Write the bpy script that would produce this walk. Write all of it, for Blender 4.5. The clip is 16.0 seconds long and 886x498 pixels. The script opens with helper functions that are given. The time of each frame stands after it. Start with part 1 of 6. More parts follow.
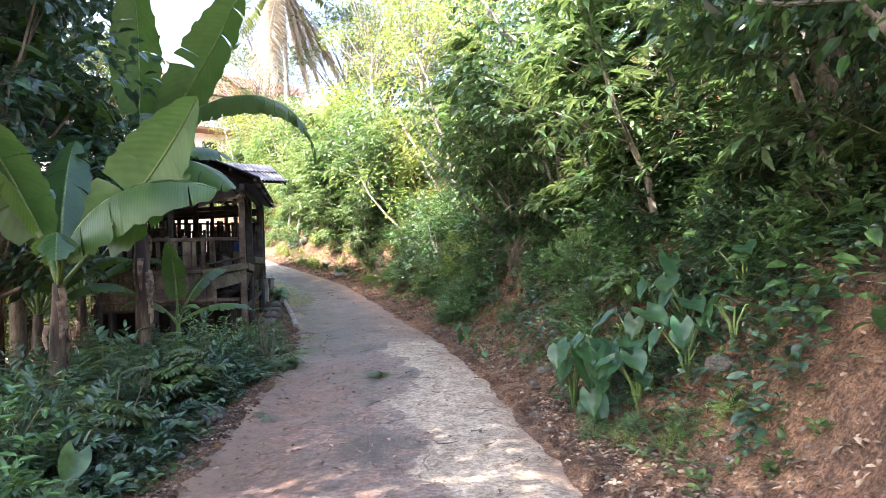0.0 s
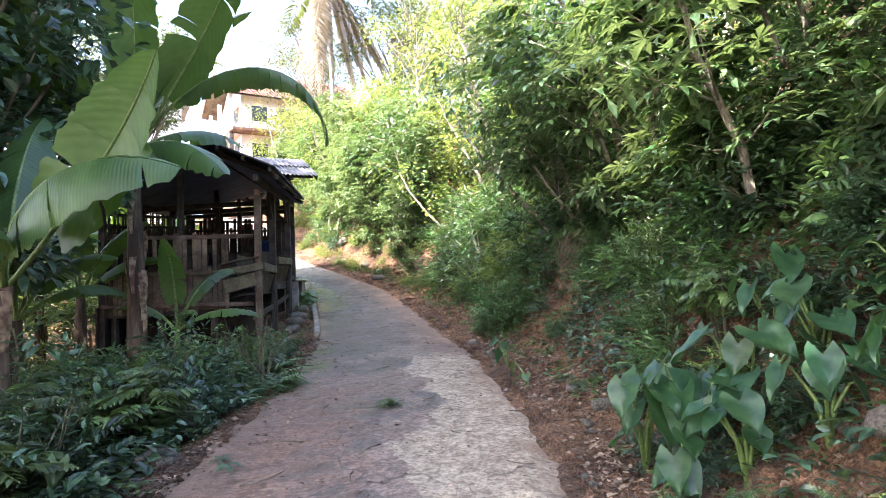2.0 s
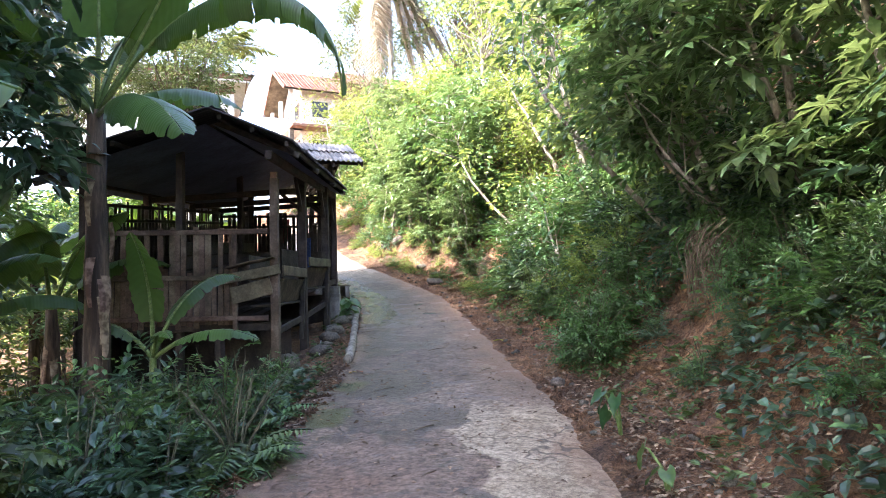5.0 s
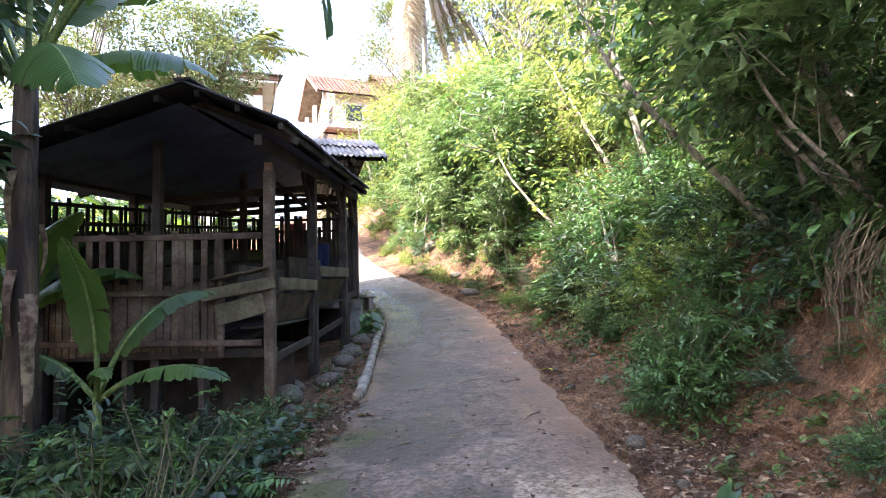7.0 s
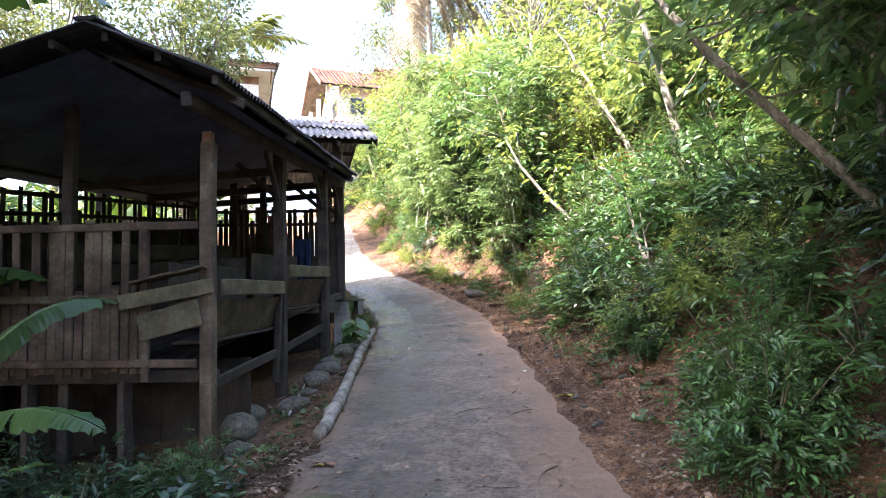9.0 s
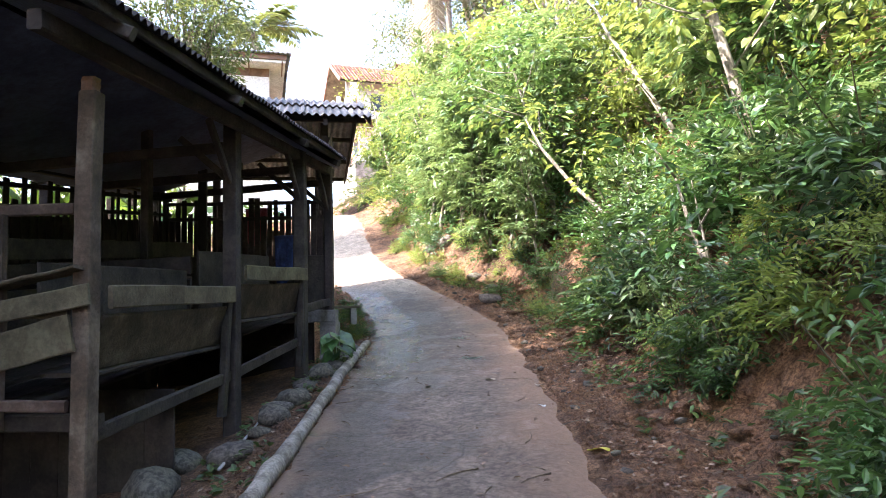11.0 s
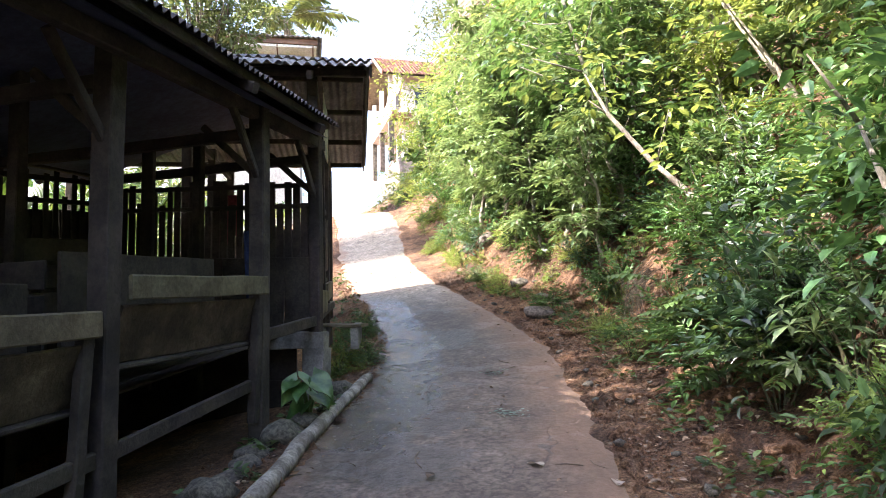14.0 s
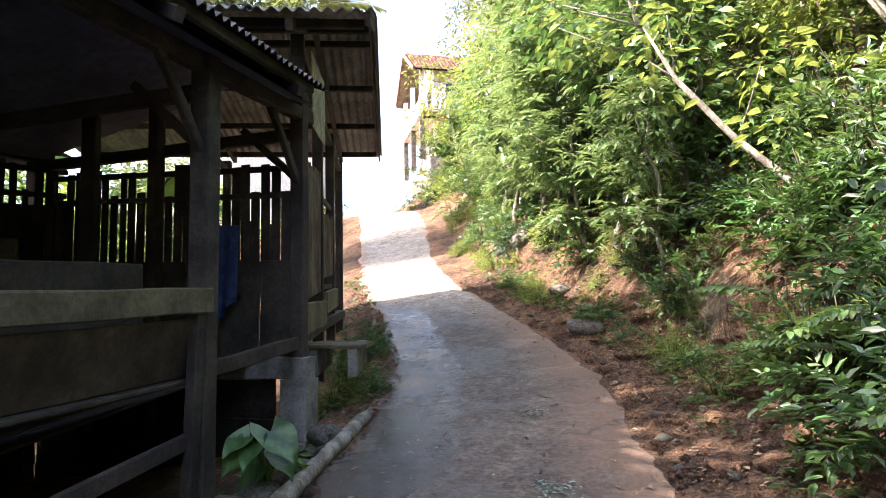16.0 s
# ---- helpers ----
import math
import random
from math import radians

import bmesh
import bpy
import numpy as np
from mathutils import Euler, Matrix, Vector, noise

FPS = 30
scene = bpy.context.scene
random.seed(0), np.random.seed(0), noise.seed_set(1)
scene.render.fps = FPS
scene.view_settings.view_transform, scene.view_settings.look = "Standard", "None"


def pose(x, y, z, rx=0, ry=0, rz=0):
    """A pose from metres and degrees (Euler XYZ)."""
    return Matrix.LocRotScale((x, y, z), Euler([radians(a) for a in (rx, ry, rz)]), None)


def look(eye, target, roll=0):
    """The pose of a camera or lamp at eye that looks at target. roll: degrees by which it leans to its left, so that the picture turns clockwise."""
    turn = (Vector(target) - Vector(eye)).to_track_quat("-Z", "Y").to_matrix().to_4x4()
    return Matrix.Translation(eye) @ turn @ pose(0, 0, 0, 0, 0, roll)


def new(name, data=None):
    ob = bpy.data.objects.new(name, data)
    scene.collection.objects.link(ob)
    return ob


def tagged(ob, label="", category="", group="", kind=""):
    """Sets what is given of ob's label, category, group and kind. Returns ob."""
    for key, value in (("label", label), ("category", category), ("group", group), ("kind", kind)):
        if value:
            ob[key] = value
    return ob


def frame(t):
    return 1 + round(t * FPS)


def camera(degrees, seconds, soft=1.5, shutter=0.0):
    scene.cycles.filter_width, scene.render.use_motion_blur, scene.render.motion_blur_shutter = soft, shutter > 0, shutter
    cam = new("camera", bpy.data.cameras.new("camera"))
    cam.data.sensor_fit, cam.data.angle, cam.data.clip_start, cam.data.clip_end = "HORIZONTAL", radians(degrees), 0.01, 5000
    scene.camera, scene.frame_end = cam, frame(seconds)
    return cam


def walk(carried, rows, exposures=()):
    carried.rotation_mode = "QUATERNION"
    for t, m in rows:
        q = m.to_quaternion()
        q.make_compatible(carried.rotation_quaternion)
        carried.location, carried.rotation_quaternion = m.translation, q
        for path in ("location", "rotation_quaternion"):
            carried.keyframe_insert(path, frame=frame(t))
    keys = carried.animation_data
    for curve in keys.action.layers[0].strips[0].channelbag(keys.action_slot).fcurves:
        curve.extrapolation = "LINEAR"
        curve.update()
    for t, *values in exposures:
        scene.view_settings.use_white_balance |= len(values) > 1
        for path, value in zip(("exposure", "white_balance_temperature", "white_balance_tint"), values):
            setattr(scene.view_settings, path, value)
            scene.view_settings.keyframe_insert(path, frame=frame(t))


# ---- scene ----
cam = camera(68.7, 16.0, 0.6)
METRES, EYE, TILT, LEAN, TURN = 16.0, 1.5, 0.0, 0.0, 0.0
ROWS = [
    (0.0, 0.0, 0.0, 0.0, 0.22, 4.11, 3.06),
    (0.5, 0.0068, 0.0313, 0.0004, 0.46, 4.41, 3.16),
    (1.0, 0.0102, 0.06, 0.0029, 1.6, 4.48, 3.06),
    (1.5, 0.0178, 0.0904, 0.003, 2.54, 4.44, 3.1),
    (2.0, 0.0173, 0.1196, 0.0022, 4.97, 4.63, 2.61),
    (2.5, 0.0147, 0.1511, 0.0052, 7.73, 4.77, 2.41),
    (3.0, 0.0128, 0.183, 0.0076, 8.23, 4.76, 2.39),
    (3.5, 0.0076, 0.2152, 0.0112, 8.87, 4.81, 2.37),
    (4.0, 0.0065, 0.2497, 0.0124, 9.18, 4.68, 2.47),
    (4.5, 0.002, 0.2844, 0.0145, 9.84, 4.73, 2.22),
    (7.0, -0.0238, 0.445, 0.0298, 14.1, 5.5, 1.93),
    (7.5, -0.0283, 0.4756, 0.0304, 14.52, 5.48, 1.9),
    (8.0, -0.0315, 0.5027, 0.0312, 14.61, 5.52, 1.83),
    (8.5, -0.0354, 0.5317, 0.0345, 14.76, 5.38, 1.9),
    (11.0, -0.051, 0.6893, 0.045, 17.36, 5.57, 1.77),
    (11.5, -0.0549, 0.7228, 0.0468, 18.39, 5.6, 1.87),
    (12.0, -0.0621, 0.7548, 0.0497, 18.57, 5.73, 1.77),
    (12.5, -0.0657, 0.7862, 0.0516, 18.79, 5.65, 1.76),
    (13.0, -0.0737, 0.8159, 0.0545, 19.55, 5.79, 1.49),
    (13.5, -0.0836, 0.8429, 0.058, 20.32, 5.87, 1.47),
    (14.0, -0.0899, 0.8711, 0.0614, 21.87, 5.76, 1.5),
    (14.5, -0.0991, 0.8989, 0.0633, 22.72, 5.9, 1.25),
    (15.0, -0.1058, 0.9244, 0.0664, 23.77, 6.03, 1.3),
    (15.5, -0.113, 0.9532, 0.0686, 24.59, 5.99, 1.27),
    (16.0, -0.1241, 0.9798, 0.0723, 24.92, 5.95, 1.24),
]
walk(cam, [(t, pose(0, 0, EYE, TILT, LEAN, TURN) @ pose(METRES * x, METRES * y, METRES * z, 90 + pitch, roll, yaw)) for t, x, y, z, yaw, pitch, roll in ROWS], exposures=[(0.0, 3.18, 6380, 19), (11.0, 3.05, 6450, 20), (16.0, 2.76, 6700, 20)])

# ---- world and light ----
SUN_DIR = Vector((-0.739, -0.673, 1.07)).normalized()
world = bpy.data.worlds.new("sky")
scene.world = world
world.use_nodes = True
wn = world.node_tree
sky = wn.nodes.new("ShaderNodeTexSky")
sky.sky_type = "NISHITA"
sky.sun_disc = False
sky.sun_elevation = math.asin(SUN_DIR.z)
sky.sun_rotation = math.atan2(SUN_DIR.x, SUN_DIR.y)
sky.dust_density = 2.6
sky.air_density = 1.0
wn.nodes["Background"].inputs["Strength"].default_value = 0.15
wn.links.new(sky.outputs[0], wn.nodes["Background"].inputs["Color"])
sun = new("sun", bpy.data.lights.new("sun", "SUN"))
sun.data.energy, sun.data.angle, sun.data.color = 3.4, radians(0.5), (1.0, 0.94, 0.84)
sun.matrix_world = look(SUN_DIR * 60, (0, 0, 0))


# ---- materials ----
def nodes_of(name):
    m = bpy.data.materials.new(name)
    m.use_nodes = True
    nt = m.node_tree
    return m, nt, nt.nodes["Principled BSDF"]


def noise_node(nt, scale, detail=4.0, rough=0.6, coord="Object", stretch=(1, 1, 1)):
    tc = nt.nodes.new("ShaderNodeTexCoord")
    mp = nt.nodes.new("ShaderNodeMapping")
    mp.inputs["Scale"].default_value = stretch
    nt.links.new(tc.outputs[coord], mp.inputs[0])
    n = nt.nodes.new("ShaderNodeTexNoise")
    n.inputs["Scale"].default_value = scale
    n.inputs["Detail"].default_value = detail
    n.inputs["Roughness"].default_value = rough
    nt.links.new(mp.outputs[0], n.inputs["Vector"])
    return n.outputs["Fac"]


def ramp(nt, fac, stops):
    """A colour ramp; the stops are drawn in towards the middle, where noise has its values."""
    r = nt.nodes.new("ShaderNodeValToRGB")
    while len(r.color_ramp.elements) < len(stops):
        r.color_ramp.elements.new(0.5)
    for e, (p, c) in zip(r.color_ramp.elements, stops):
        e.position = 0.5 + (p - 0.5) * 0.5
        e.color = (*c, 1) if len(c) == 3 else c
    nt.links.new(fac, r.inputs[0])
    return r.outputs[0]


def blend(nt, fac, a, b, how="MIX"):
    m = nt.nodes.new("ShaderNodeMix")
    m.data_type, m.blend_type = "RGBA", how
    for sock, v in ((m.inputs[0], fac), (m.inputs[6], a), (m.inputs[7], b)):
        if hasattr(v, "is_linked"):
            nt.links.new(v, sock)
        elif isinstance(v, (int, float)):
            sock.default_value = v
        else:
            sock.default_value = (*v, 1)
    return m.outputs[2]


def maths(nt, op, a, b=0.0, clamp=False):
    m = nt.nodes.new("ShaderNodeMath")
    m.operation, m.use_clamp = op, clamp
    for i, v in enumerate((a, b)):
        if hasattr(v, "is_linked"):
            nt.links.new(v, m.inputs[i])
        else:
            m.inputs[i].default_value = v
    return m.outputs[0]


def smooth(nt, v, lo, hi):
    m = nt.nodes.new("ShaderNodeMapRange")
    m.interpolation_type = "SMOOTHSTEP"
    nt.links.new(v, m.inputs[0])
    m.inputs[1].default_value, m.inputs[2].default_value = lo, hi
    return m.outputs[0]


def bumped(nt, bsdf, height, strength, dist=0.02):
    b = nt.nodes.new("ShaderNodeBump")
    b.inputs["Strength"].default_value, b.inputs["Distance"].default_value = strength, dist
    nt.links.new(height, b.inputs["Height"])
    nt.links.new(b.outputs[0], bsdf.inputs["Normal"])


def vary(nt, colour, amount, per="Random"):
    """Lightens or darkens a colour from object to object and island to island."""
    oi = nt.nodes.new("ShaderNodeObjectInfo")
    ge = nt.nodes.new("ShaderNodeNewGeometry")
    s = maths(nt, "ADD", maths(nt, "MULTIPLY", oi.outputs["Random"], 0.4), maths(nt, "MULTIPLY", ge.outputs["Random Per Island"], 1.6))
    h = nt.nodes.new("ShaderNodeHueSaturation")
    nt.links.new(maths(nt, "ADD", maths(nt, "MULTIPLY", s, amount), 1 - amount), h.inputs["Value"])
    nt.links.new(maths(nt, "ADD", maths(nt, "MULTIPLY", oi.outputs["Random"], 0.05), 0.475), h.inputs["Hue"])
    nt.links.new(colour, h.inputs["Color"])
    return h.outputs[0]


def leaf_mat(name, dark, light, through_col, gloss=0.42, see=0.24, amount=0.88):
    m, nt, b = nodes_of(name)
    n = noise_node(nt, 9.0, 2)
    c = vary(nt, ramp(nt, n, [(0.3, dark), (0.75, light)]), amount)
    nt.links.new(c, b.inputs["Base Color"])
    b.inputs["Roughness"].default_value = gloss
    tr = nt.nodes.new("ShaderNodeBsdfTranslucent")
    nt.links.new(blend(nt, 0.75, c, through_col), tr.inputs["Color"])
    mx = nt.nodes.new("ShaderNodeMixShader")
    mx.inputs[0].default_value = see
    nt.links.new(b.outputs[0], mx.inputs[1])
    nt.links.new(tr.outputs[0], mx.inputs[2])
    nt.links.new(mx.outputs[0], nt.nodes["Material Output"].inputs[0])
    return m


def solid_mat(name, stops, scale, rough=0.8, stretch=(1, 1, 1), bump=0.4, fine=40.0, metal=0.0, amount=0.0, dist=0.02):
    m, nt, b = nodes_of(name)
    n1 = noise_node(nt, scale, 6, 0.65, "Object", stretch)
    n2 = noise_node(nt, fine, 5, 0.7, "Object", stretch)
    c = ramp(nt, n1, stops)
    c = blend(nt, 0.55, c, ramp(nt, n2, [(0.3, (0.45, 0.45, 0.45)), (0.7, (1, 1, 1))]), "MULTIPLY")
    if amount:
        c = vary(nt, c, amount)
    nt.links.new(c, b.inputs["Base Color"])
    b.inputs["Roughness"].default_value, b.inputs["Metallic"].default_value = rough, metal
    bumped(nt, b, maths(nt, "ADD", n1, n2), bump, dist)
    return m


# bush and dark greens hold shade in their colour, lime holds sunlight
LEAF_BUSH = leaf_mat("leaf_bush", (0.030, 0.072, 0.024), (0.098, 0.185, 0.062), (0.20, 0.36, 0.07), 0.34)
LEAF_LIME_LIT = leaf_mat("leaf_lime_lit", (0.078, 0.130, 0.030), (0.225, 0.290, 0.075), (0.46, 0.54, 0.11), 0.38, 0.32)
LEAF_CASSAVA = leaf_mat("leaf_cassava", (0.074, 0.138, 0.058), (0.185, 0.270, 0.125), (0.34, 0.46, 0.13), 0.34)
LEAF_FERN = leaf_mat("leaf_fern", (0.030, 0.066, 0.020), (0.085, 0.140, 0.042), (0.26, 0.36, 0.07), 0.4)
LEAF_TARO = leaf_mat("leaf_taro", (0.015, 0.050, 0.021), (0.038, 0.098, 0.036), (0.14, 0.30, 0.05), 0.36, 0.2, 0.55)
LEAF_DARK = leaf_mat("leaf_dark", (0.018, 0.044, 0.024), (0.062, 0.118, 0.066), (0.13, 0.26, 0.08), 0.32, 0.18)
LEAF_TREE = leaf_mat("leaf_tree", (0.060, 0.088, 0.030), (0.130, 0.155, 0.056), (0.30, 0.34, 0.09))
LEAF_DRY = leaf_mat("leaf_dry", (0.085, 0.055, 0.036), (0.34, 0.25, 0.17), (0.26, 0.15, 0.06), 0.8, 0.12, 0.6)
FROND_DRY = leaf_mat("frond_dry", (0.32, 0.275, 0.205), (0.56, 0.50, 0.40), (0.52, 0.46, 0.34), 0.7, 0.42, 0.3)
FROND_GREEN = leaf_mat("frond_green", (0.06, 0.10, 0.03), (0.16, 0.20, 0.06), (0.32, 0.38, 0.08))
LEAF_RED = leaf_mat("leaf_red", (0.16, 0.05, 0.02), (0.32, 0.14, 0.07), (0.4, 0.14, 0.04))
BARK = solid_mat("bark", [(0.3, (0.10, 0.075, 0.05)), (0.7, (0.26, 0.21, 0.15))], 6, 0.9, (1, 1, 0.3), 0.7)
BARK_PALE = solid_mat("bark_pale", [(0.3, (0.17, 0.145, 0.115)), (0.7, (0.42, 0.38, 0.32))], 5, 0.9, (1, 1, 0.5), 0.5)
STEM = solid_mat("stem", [(0.3, (0.055, 0.055, 0.028)), (0.7, (0.13, 0.12, 0.065))], 12, 0.8)
BANANA_STEM = solid_mat("banana_stem", [(0.35, (0.035, 0.022, 0.014)), (0.65, (0.16, 0.11, 0.07))], 4, 0.8, (1, 1, 0.15), 0.6, 30)
PETIOLE = solid_mat("petiole", [(0.3, (0.10, 0.17, 0.04)), (0.7, (0.20, 0.28, 0.09))], 5, 0.5)
WOOD = solid_mat("weathered_wood", [(0.25, (0.058, 0.039, 0.027)), (0.55, (0.120, 0.084, 0.057)), (0.8, (0.215, 0.163, 0.117))], 2.2, 0.9, (1, 1, 1), 0.5, 28, amount=0.35)
# the wood again, darkened to hold the shade inside and under the sheds
WOOD_SHADED = solid_mat("shaded_wood", [(0.3, (0.026, 0.021, 0.018)), (0.7, (0.072, 0.057, 0.046))], 2.5, 0.9, (1, 1, 1), 0.5, 30, amount=0.3)
WOOD_MID = solid_mat("trough_wood", [(0.25, (0.045, 0.034, 0.022)), (0.55, (0.100, 0.076, 0.050)), (0.8, (0.175, 0.140, 0.095))], 2.4, 0.9, (1, 1, 1), 0.6, 26, amount=0.3)
WOOD_PALE = solid_mat("pale_board", [(0.25, (0.085, 0.066, 0.040)), (0.75, (0.195, 0.160, 0.100))], 2.0, 0.85, (1, 1, 1), 0.4, 26, amount=0.2)
SHEET = solid_mat("fibre_cement_sheet", [(0.3, (0.10, 0.098, 0.096)), (0.7, (0.24, 0.236, 0.23))], 1.6, 0.75, (1, 1, 1), 0.2, 22, amount=0.15)
SHEET_DARK = solid_mat("tarred_sheet", [(0.3, (0.018, 0.016, 0.017)), (0.7, (0.050, 0.045, 0.045))], 1.8, 0.8, (1, 1, 1), 0.3, 22)
# hazy navy shade under the roof, put into a colour
ROOF_SHADE = solid_mat("roof_shade_navy", [(0.3, (0.070, 0.082, 0.140)), (0.7, (0.125, 0.142, 0.220))], 1.5, 0.7, (1, 1, 1), 0.3, 14)
STONE = solid_mat("stone", [(0.3, (0.048, 0.042, 0.034)), (0.7, (0.150, 0.132, 0.105))], 5, 0.85, (1, 1, 1), 0.5, 30, amount=0.35)
CONCRETE = solid_mat("cast_concrete", [(0.3, (0.16, 0.15, 0.13)), (0.7, (0.33, 0.31, 0.28))], 3, 0.9, (1, 1, 1), 0.4, 40)
PLASTER = solid_mat("white_plaster", [(0.3, (0.66, 0.63, 0.58)), (0.7, (0.80, 0.78, 0.74))], 0.8, 0.9, (1, 1, 1), 0.1, 12)
TILE = solid_mat("red_roof_tile", [(0.3, (0.15, 0.068, 0.052)), (0.7, (0.26, 0.135, 0.105))], 1.4, 0.8, (1, 1, 1), 0.3, 9, amount=0.4)
BROWN_PAINT = solid_mat("brown_paint", [(0.3, (0.15, 0.075, 0.045)), (0.7, (0.24, 0.13, 0.08))], 2, 0.6)
DARK_GLASS = solid_mat("dark_window", [(0.3, (0.02, 0.025, 0.03)), (0.7, (0.05, 0.055, 0.06))], 1, 0.15, bump=0.0)
PIPE = solid_mat("grey_pipe", [(0.3, (0.30, 0.30, 0.28)), (0.7, (0.48, 0.47, 0.44))], 3, 0.5, bump=0.1)
CLOTH_BLUE = solid_mat("blue_cloth", [(0.3, (0.015, 0.03, 0.10)), (0.7, (0.03, 0.06, 0.2))], 6, 0.9)
CLOTH_RED = solid_mat("red_cloth", [(0.3, (0.25, 0.04, 0.05)), (0.7, (0.42, 0.08, 0.10))], 6, 0.9)
POSTER = solid_mat("faded_board", [(0.35, (0.22, 0.24, 0.20)), (0.5, (0.45, 0.44, 0.38)), (0.65, (0.30, 0.22, 0.16))], 3.5, 0.7, bump=0.05)


def soil_material():
    m, nt, b = nodes_of("soil")
    n1 = noise_node(nt, 0.7, 6, 0.65)
    n2 = noise_node(nt, 7, 6, 0.7)
    n3 = noise_node(nt, 38, 5, 0.75)
    c = ramp(nt, n1, [(0.30, (0.160, 0.095, 0.062)), (0.52, (0.310, 0.178, 0.108)), (0.74, (0.450, 0.268, 0.165))])
    c = blend(nt, 0.7, c, ramp(nt, n2, [(0.32, (0.42, 0.40, 0.38)), (0.68, (1.15, 1.1, 1.0))]), "MULTIPLY")
    c = blend(nt, 0.8, c, ramp(nt, n3, [(0.35, (0.38, 0.35, 0.32)), (0.65, (1.3, 1.26, 1.2))]), "MULTIPLY")
    nt.links.new(c, b.inputs["Base Color"])
    b.inputs["Roughness"].default_value = 0.95
    bumped(nt, b, maths(nt, "ADD", n2, n3), 1.0, 0.12)
    return m


def road_material():
    """Worn concrete: damp and earthy on one side, pale on the other, with a wet runnel and cracks."""
    m, nt, b = nodes_of("road_concrete")
    uv = nt.nodes.new("ShaderNodeUVMap")
    sep = nt.nodes.new("ShaderNodeSeparateXYZ")
    nt.links.new(uv.outputs[0], sep.inputs[0])
    across, along = sep.outputs[0], sep.outputs[1]
    big = noise_node(nt, 0.55, 4, 0.6)
    mid = noise_node(nt, 2.6, 6, 0.65)
    fine = noise_node(nt, 22, 6, 0.75)
    grit = noise_node(nt, 120, 3, 0.7)
    # broad tones: brown-mauve earthy film, greyer further up
    col = ramp(nt, big, [(0.30, (0.190, 0.136, 0.104)), (0.70, (0.310, 0.242, 0.195))])
    grey = smooth(nt, along, 9.0, 16.0)
    col = blend(nt, maths(nt, "MULTIPLY", grey, 0.65), col, ramp(nt, mid, [(0.30, (0.088, 0.074, 0.060)), (0.70, (0.195, 0.164, 0.134))]))
    # pale strip, with a lobed, sharp edge
    lobe = noise_node(nt, 0.9, 3, 0.5)
    edge = maths(nt, "ADD", across, maths(nt, "MULTIPLY", maths(nt, "SUBTRACT", lobe, 0.5), 0.55))
    edge = maths(nt, "ADD", edge, maths(nt, "MULTIPLY", maths(nt, "SUBTRACT", mid, 0.5), 0.10))
    dry = maths(nt, "MULTIPLY", smooth(nt, edge, 0.595, 0.615), maths(nt, "SUBTRACT", 1.0, smooth(nt, along, 11.6, 12.6)))
    col = blend(nt, maths(nt, "MULTIPLY", dry, 0.9), col, ramp(nt, mid, [(0.3, (0.400, 0.330, 0.240)), (0.7, (0.500, 0.425, 0.320))]))
    # paler again towards the far end
    far_pale = smooth(nt, along, 24.5, 27.0)
    col = blend(nt, maths(nt, "MULTIPLY", far_pale, 0.9), col, ramp(nt, mid, [(0.3, (0.30, 0.265, 0.21)), (0.7, (0.42, 0.375, 0.31))]))
    # damp, darker patches
    wide_n = noise_node(nt, 1.1, 5, 0.62)
    damp_f = smooth(nt, maths(nt, "ADD", wide_n, maths(nt, "MULTIPLY", maths(nt, "SUBTRACT", 0.45, across), 0.20)), 0.50, 0.56)
    damp_f = maths(nt, "MULTIPLY", damp_f, maths(nt, "SUBTRACT", 1.0, maths(nt, "MAXIMUM", dry, far_pale)))
    col = blend(nt, maths(nt, "MULTIPLY", damp_f, 0.75), col, (0.092, 0.076, 0.066))
    # red earth tracked over the near end and along both edges
    red = maths(nt, "MULTIPLY", smooth(nt, maths(nt, "ADD", maths(nt, "SUBTRACT", 0.50, across), maths(nt, "MULTIPLY", maths(nt, "SUBTRACT", mid, 0.5), 0.9)), 0.02, 0.25), maths(nt, "SUBTRACT", 1.0, smooth(nt, along, 7.5, 13.0)))
    col = blend(nt, maths(nt, "MULTIPLY", red, 0.6), col, (0.285, 0.165, 0.108))
    col = blend(nt, 0.85, col, ramp(nt, fine, [(0.36, (0.50, 0.48, 0.46)), (0.62, (1.14, 1.13, 1.12))]), "MULTIPLY")
    # dark grit and crumbs in loose drifts
    drift = maths(nt, "MULTIPLY", smooth(nt, grit, 0.55, 0.66), smooth(nt, wide_n, 0.46, 0.60))
    col = blend(nt, maths(nt, "MULTIPLY", drift, 0.85), col, (0.085, 0.058, 0.044))
    spots = noise_node(nt, 8.5, 5, 0.7)
    col = blend(nt, 0.75, col, ramp(nt, spots, [(0.3, (0.58, 0.56, 0.54)), (0.7, (1.16, 1.15, 1.14))]), "MULTIPLY")
    mud = maths(nt, "MULTIPLY", smooth(nt, maths(nt, "ADD", across, maths(nt, "MULTIPLY", maths(nt, "SUBTRACT", wide_n, 0.5), 0.6)), 0.60, 0.90), maths(nt, "MULTIPLY", smooth(nt, along, 11.5, 14.0), maths(nt, "SUBTRACT", 1.0, far_pale)))
    col = blend(nt, maths(nt, "MULTIPLY", mud, 0.85), col, blend(nt, fine, (0.120, 0.074, 0.048), (0.300, 0.186, 0.120)))
    rim = smooth(nt, maths(nt, "ADD", maths(nt, "ABSOLUTE", maths(nt, "SUBTRACT", across, 0.5)), maths(nt, "MULTIPLY", maths(nt, "SUBTRACT", wide_n, 0.5), 0.50)), 0.36, 0.49)
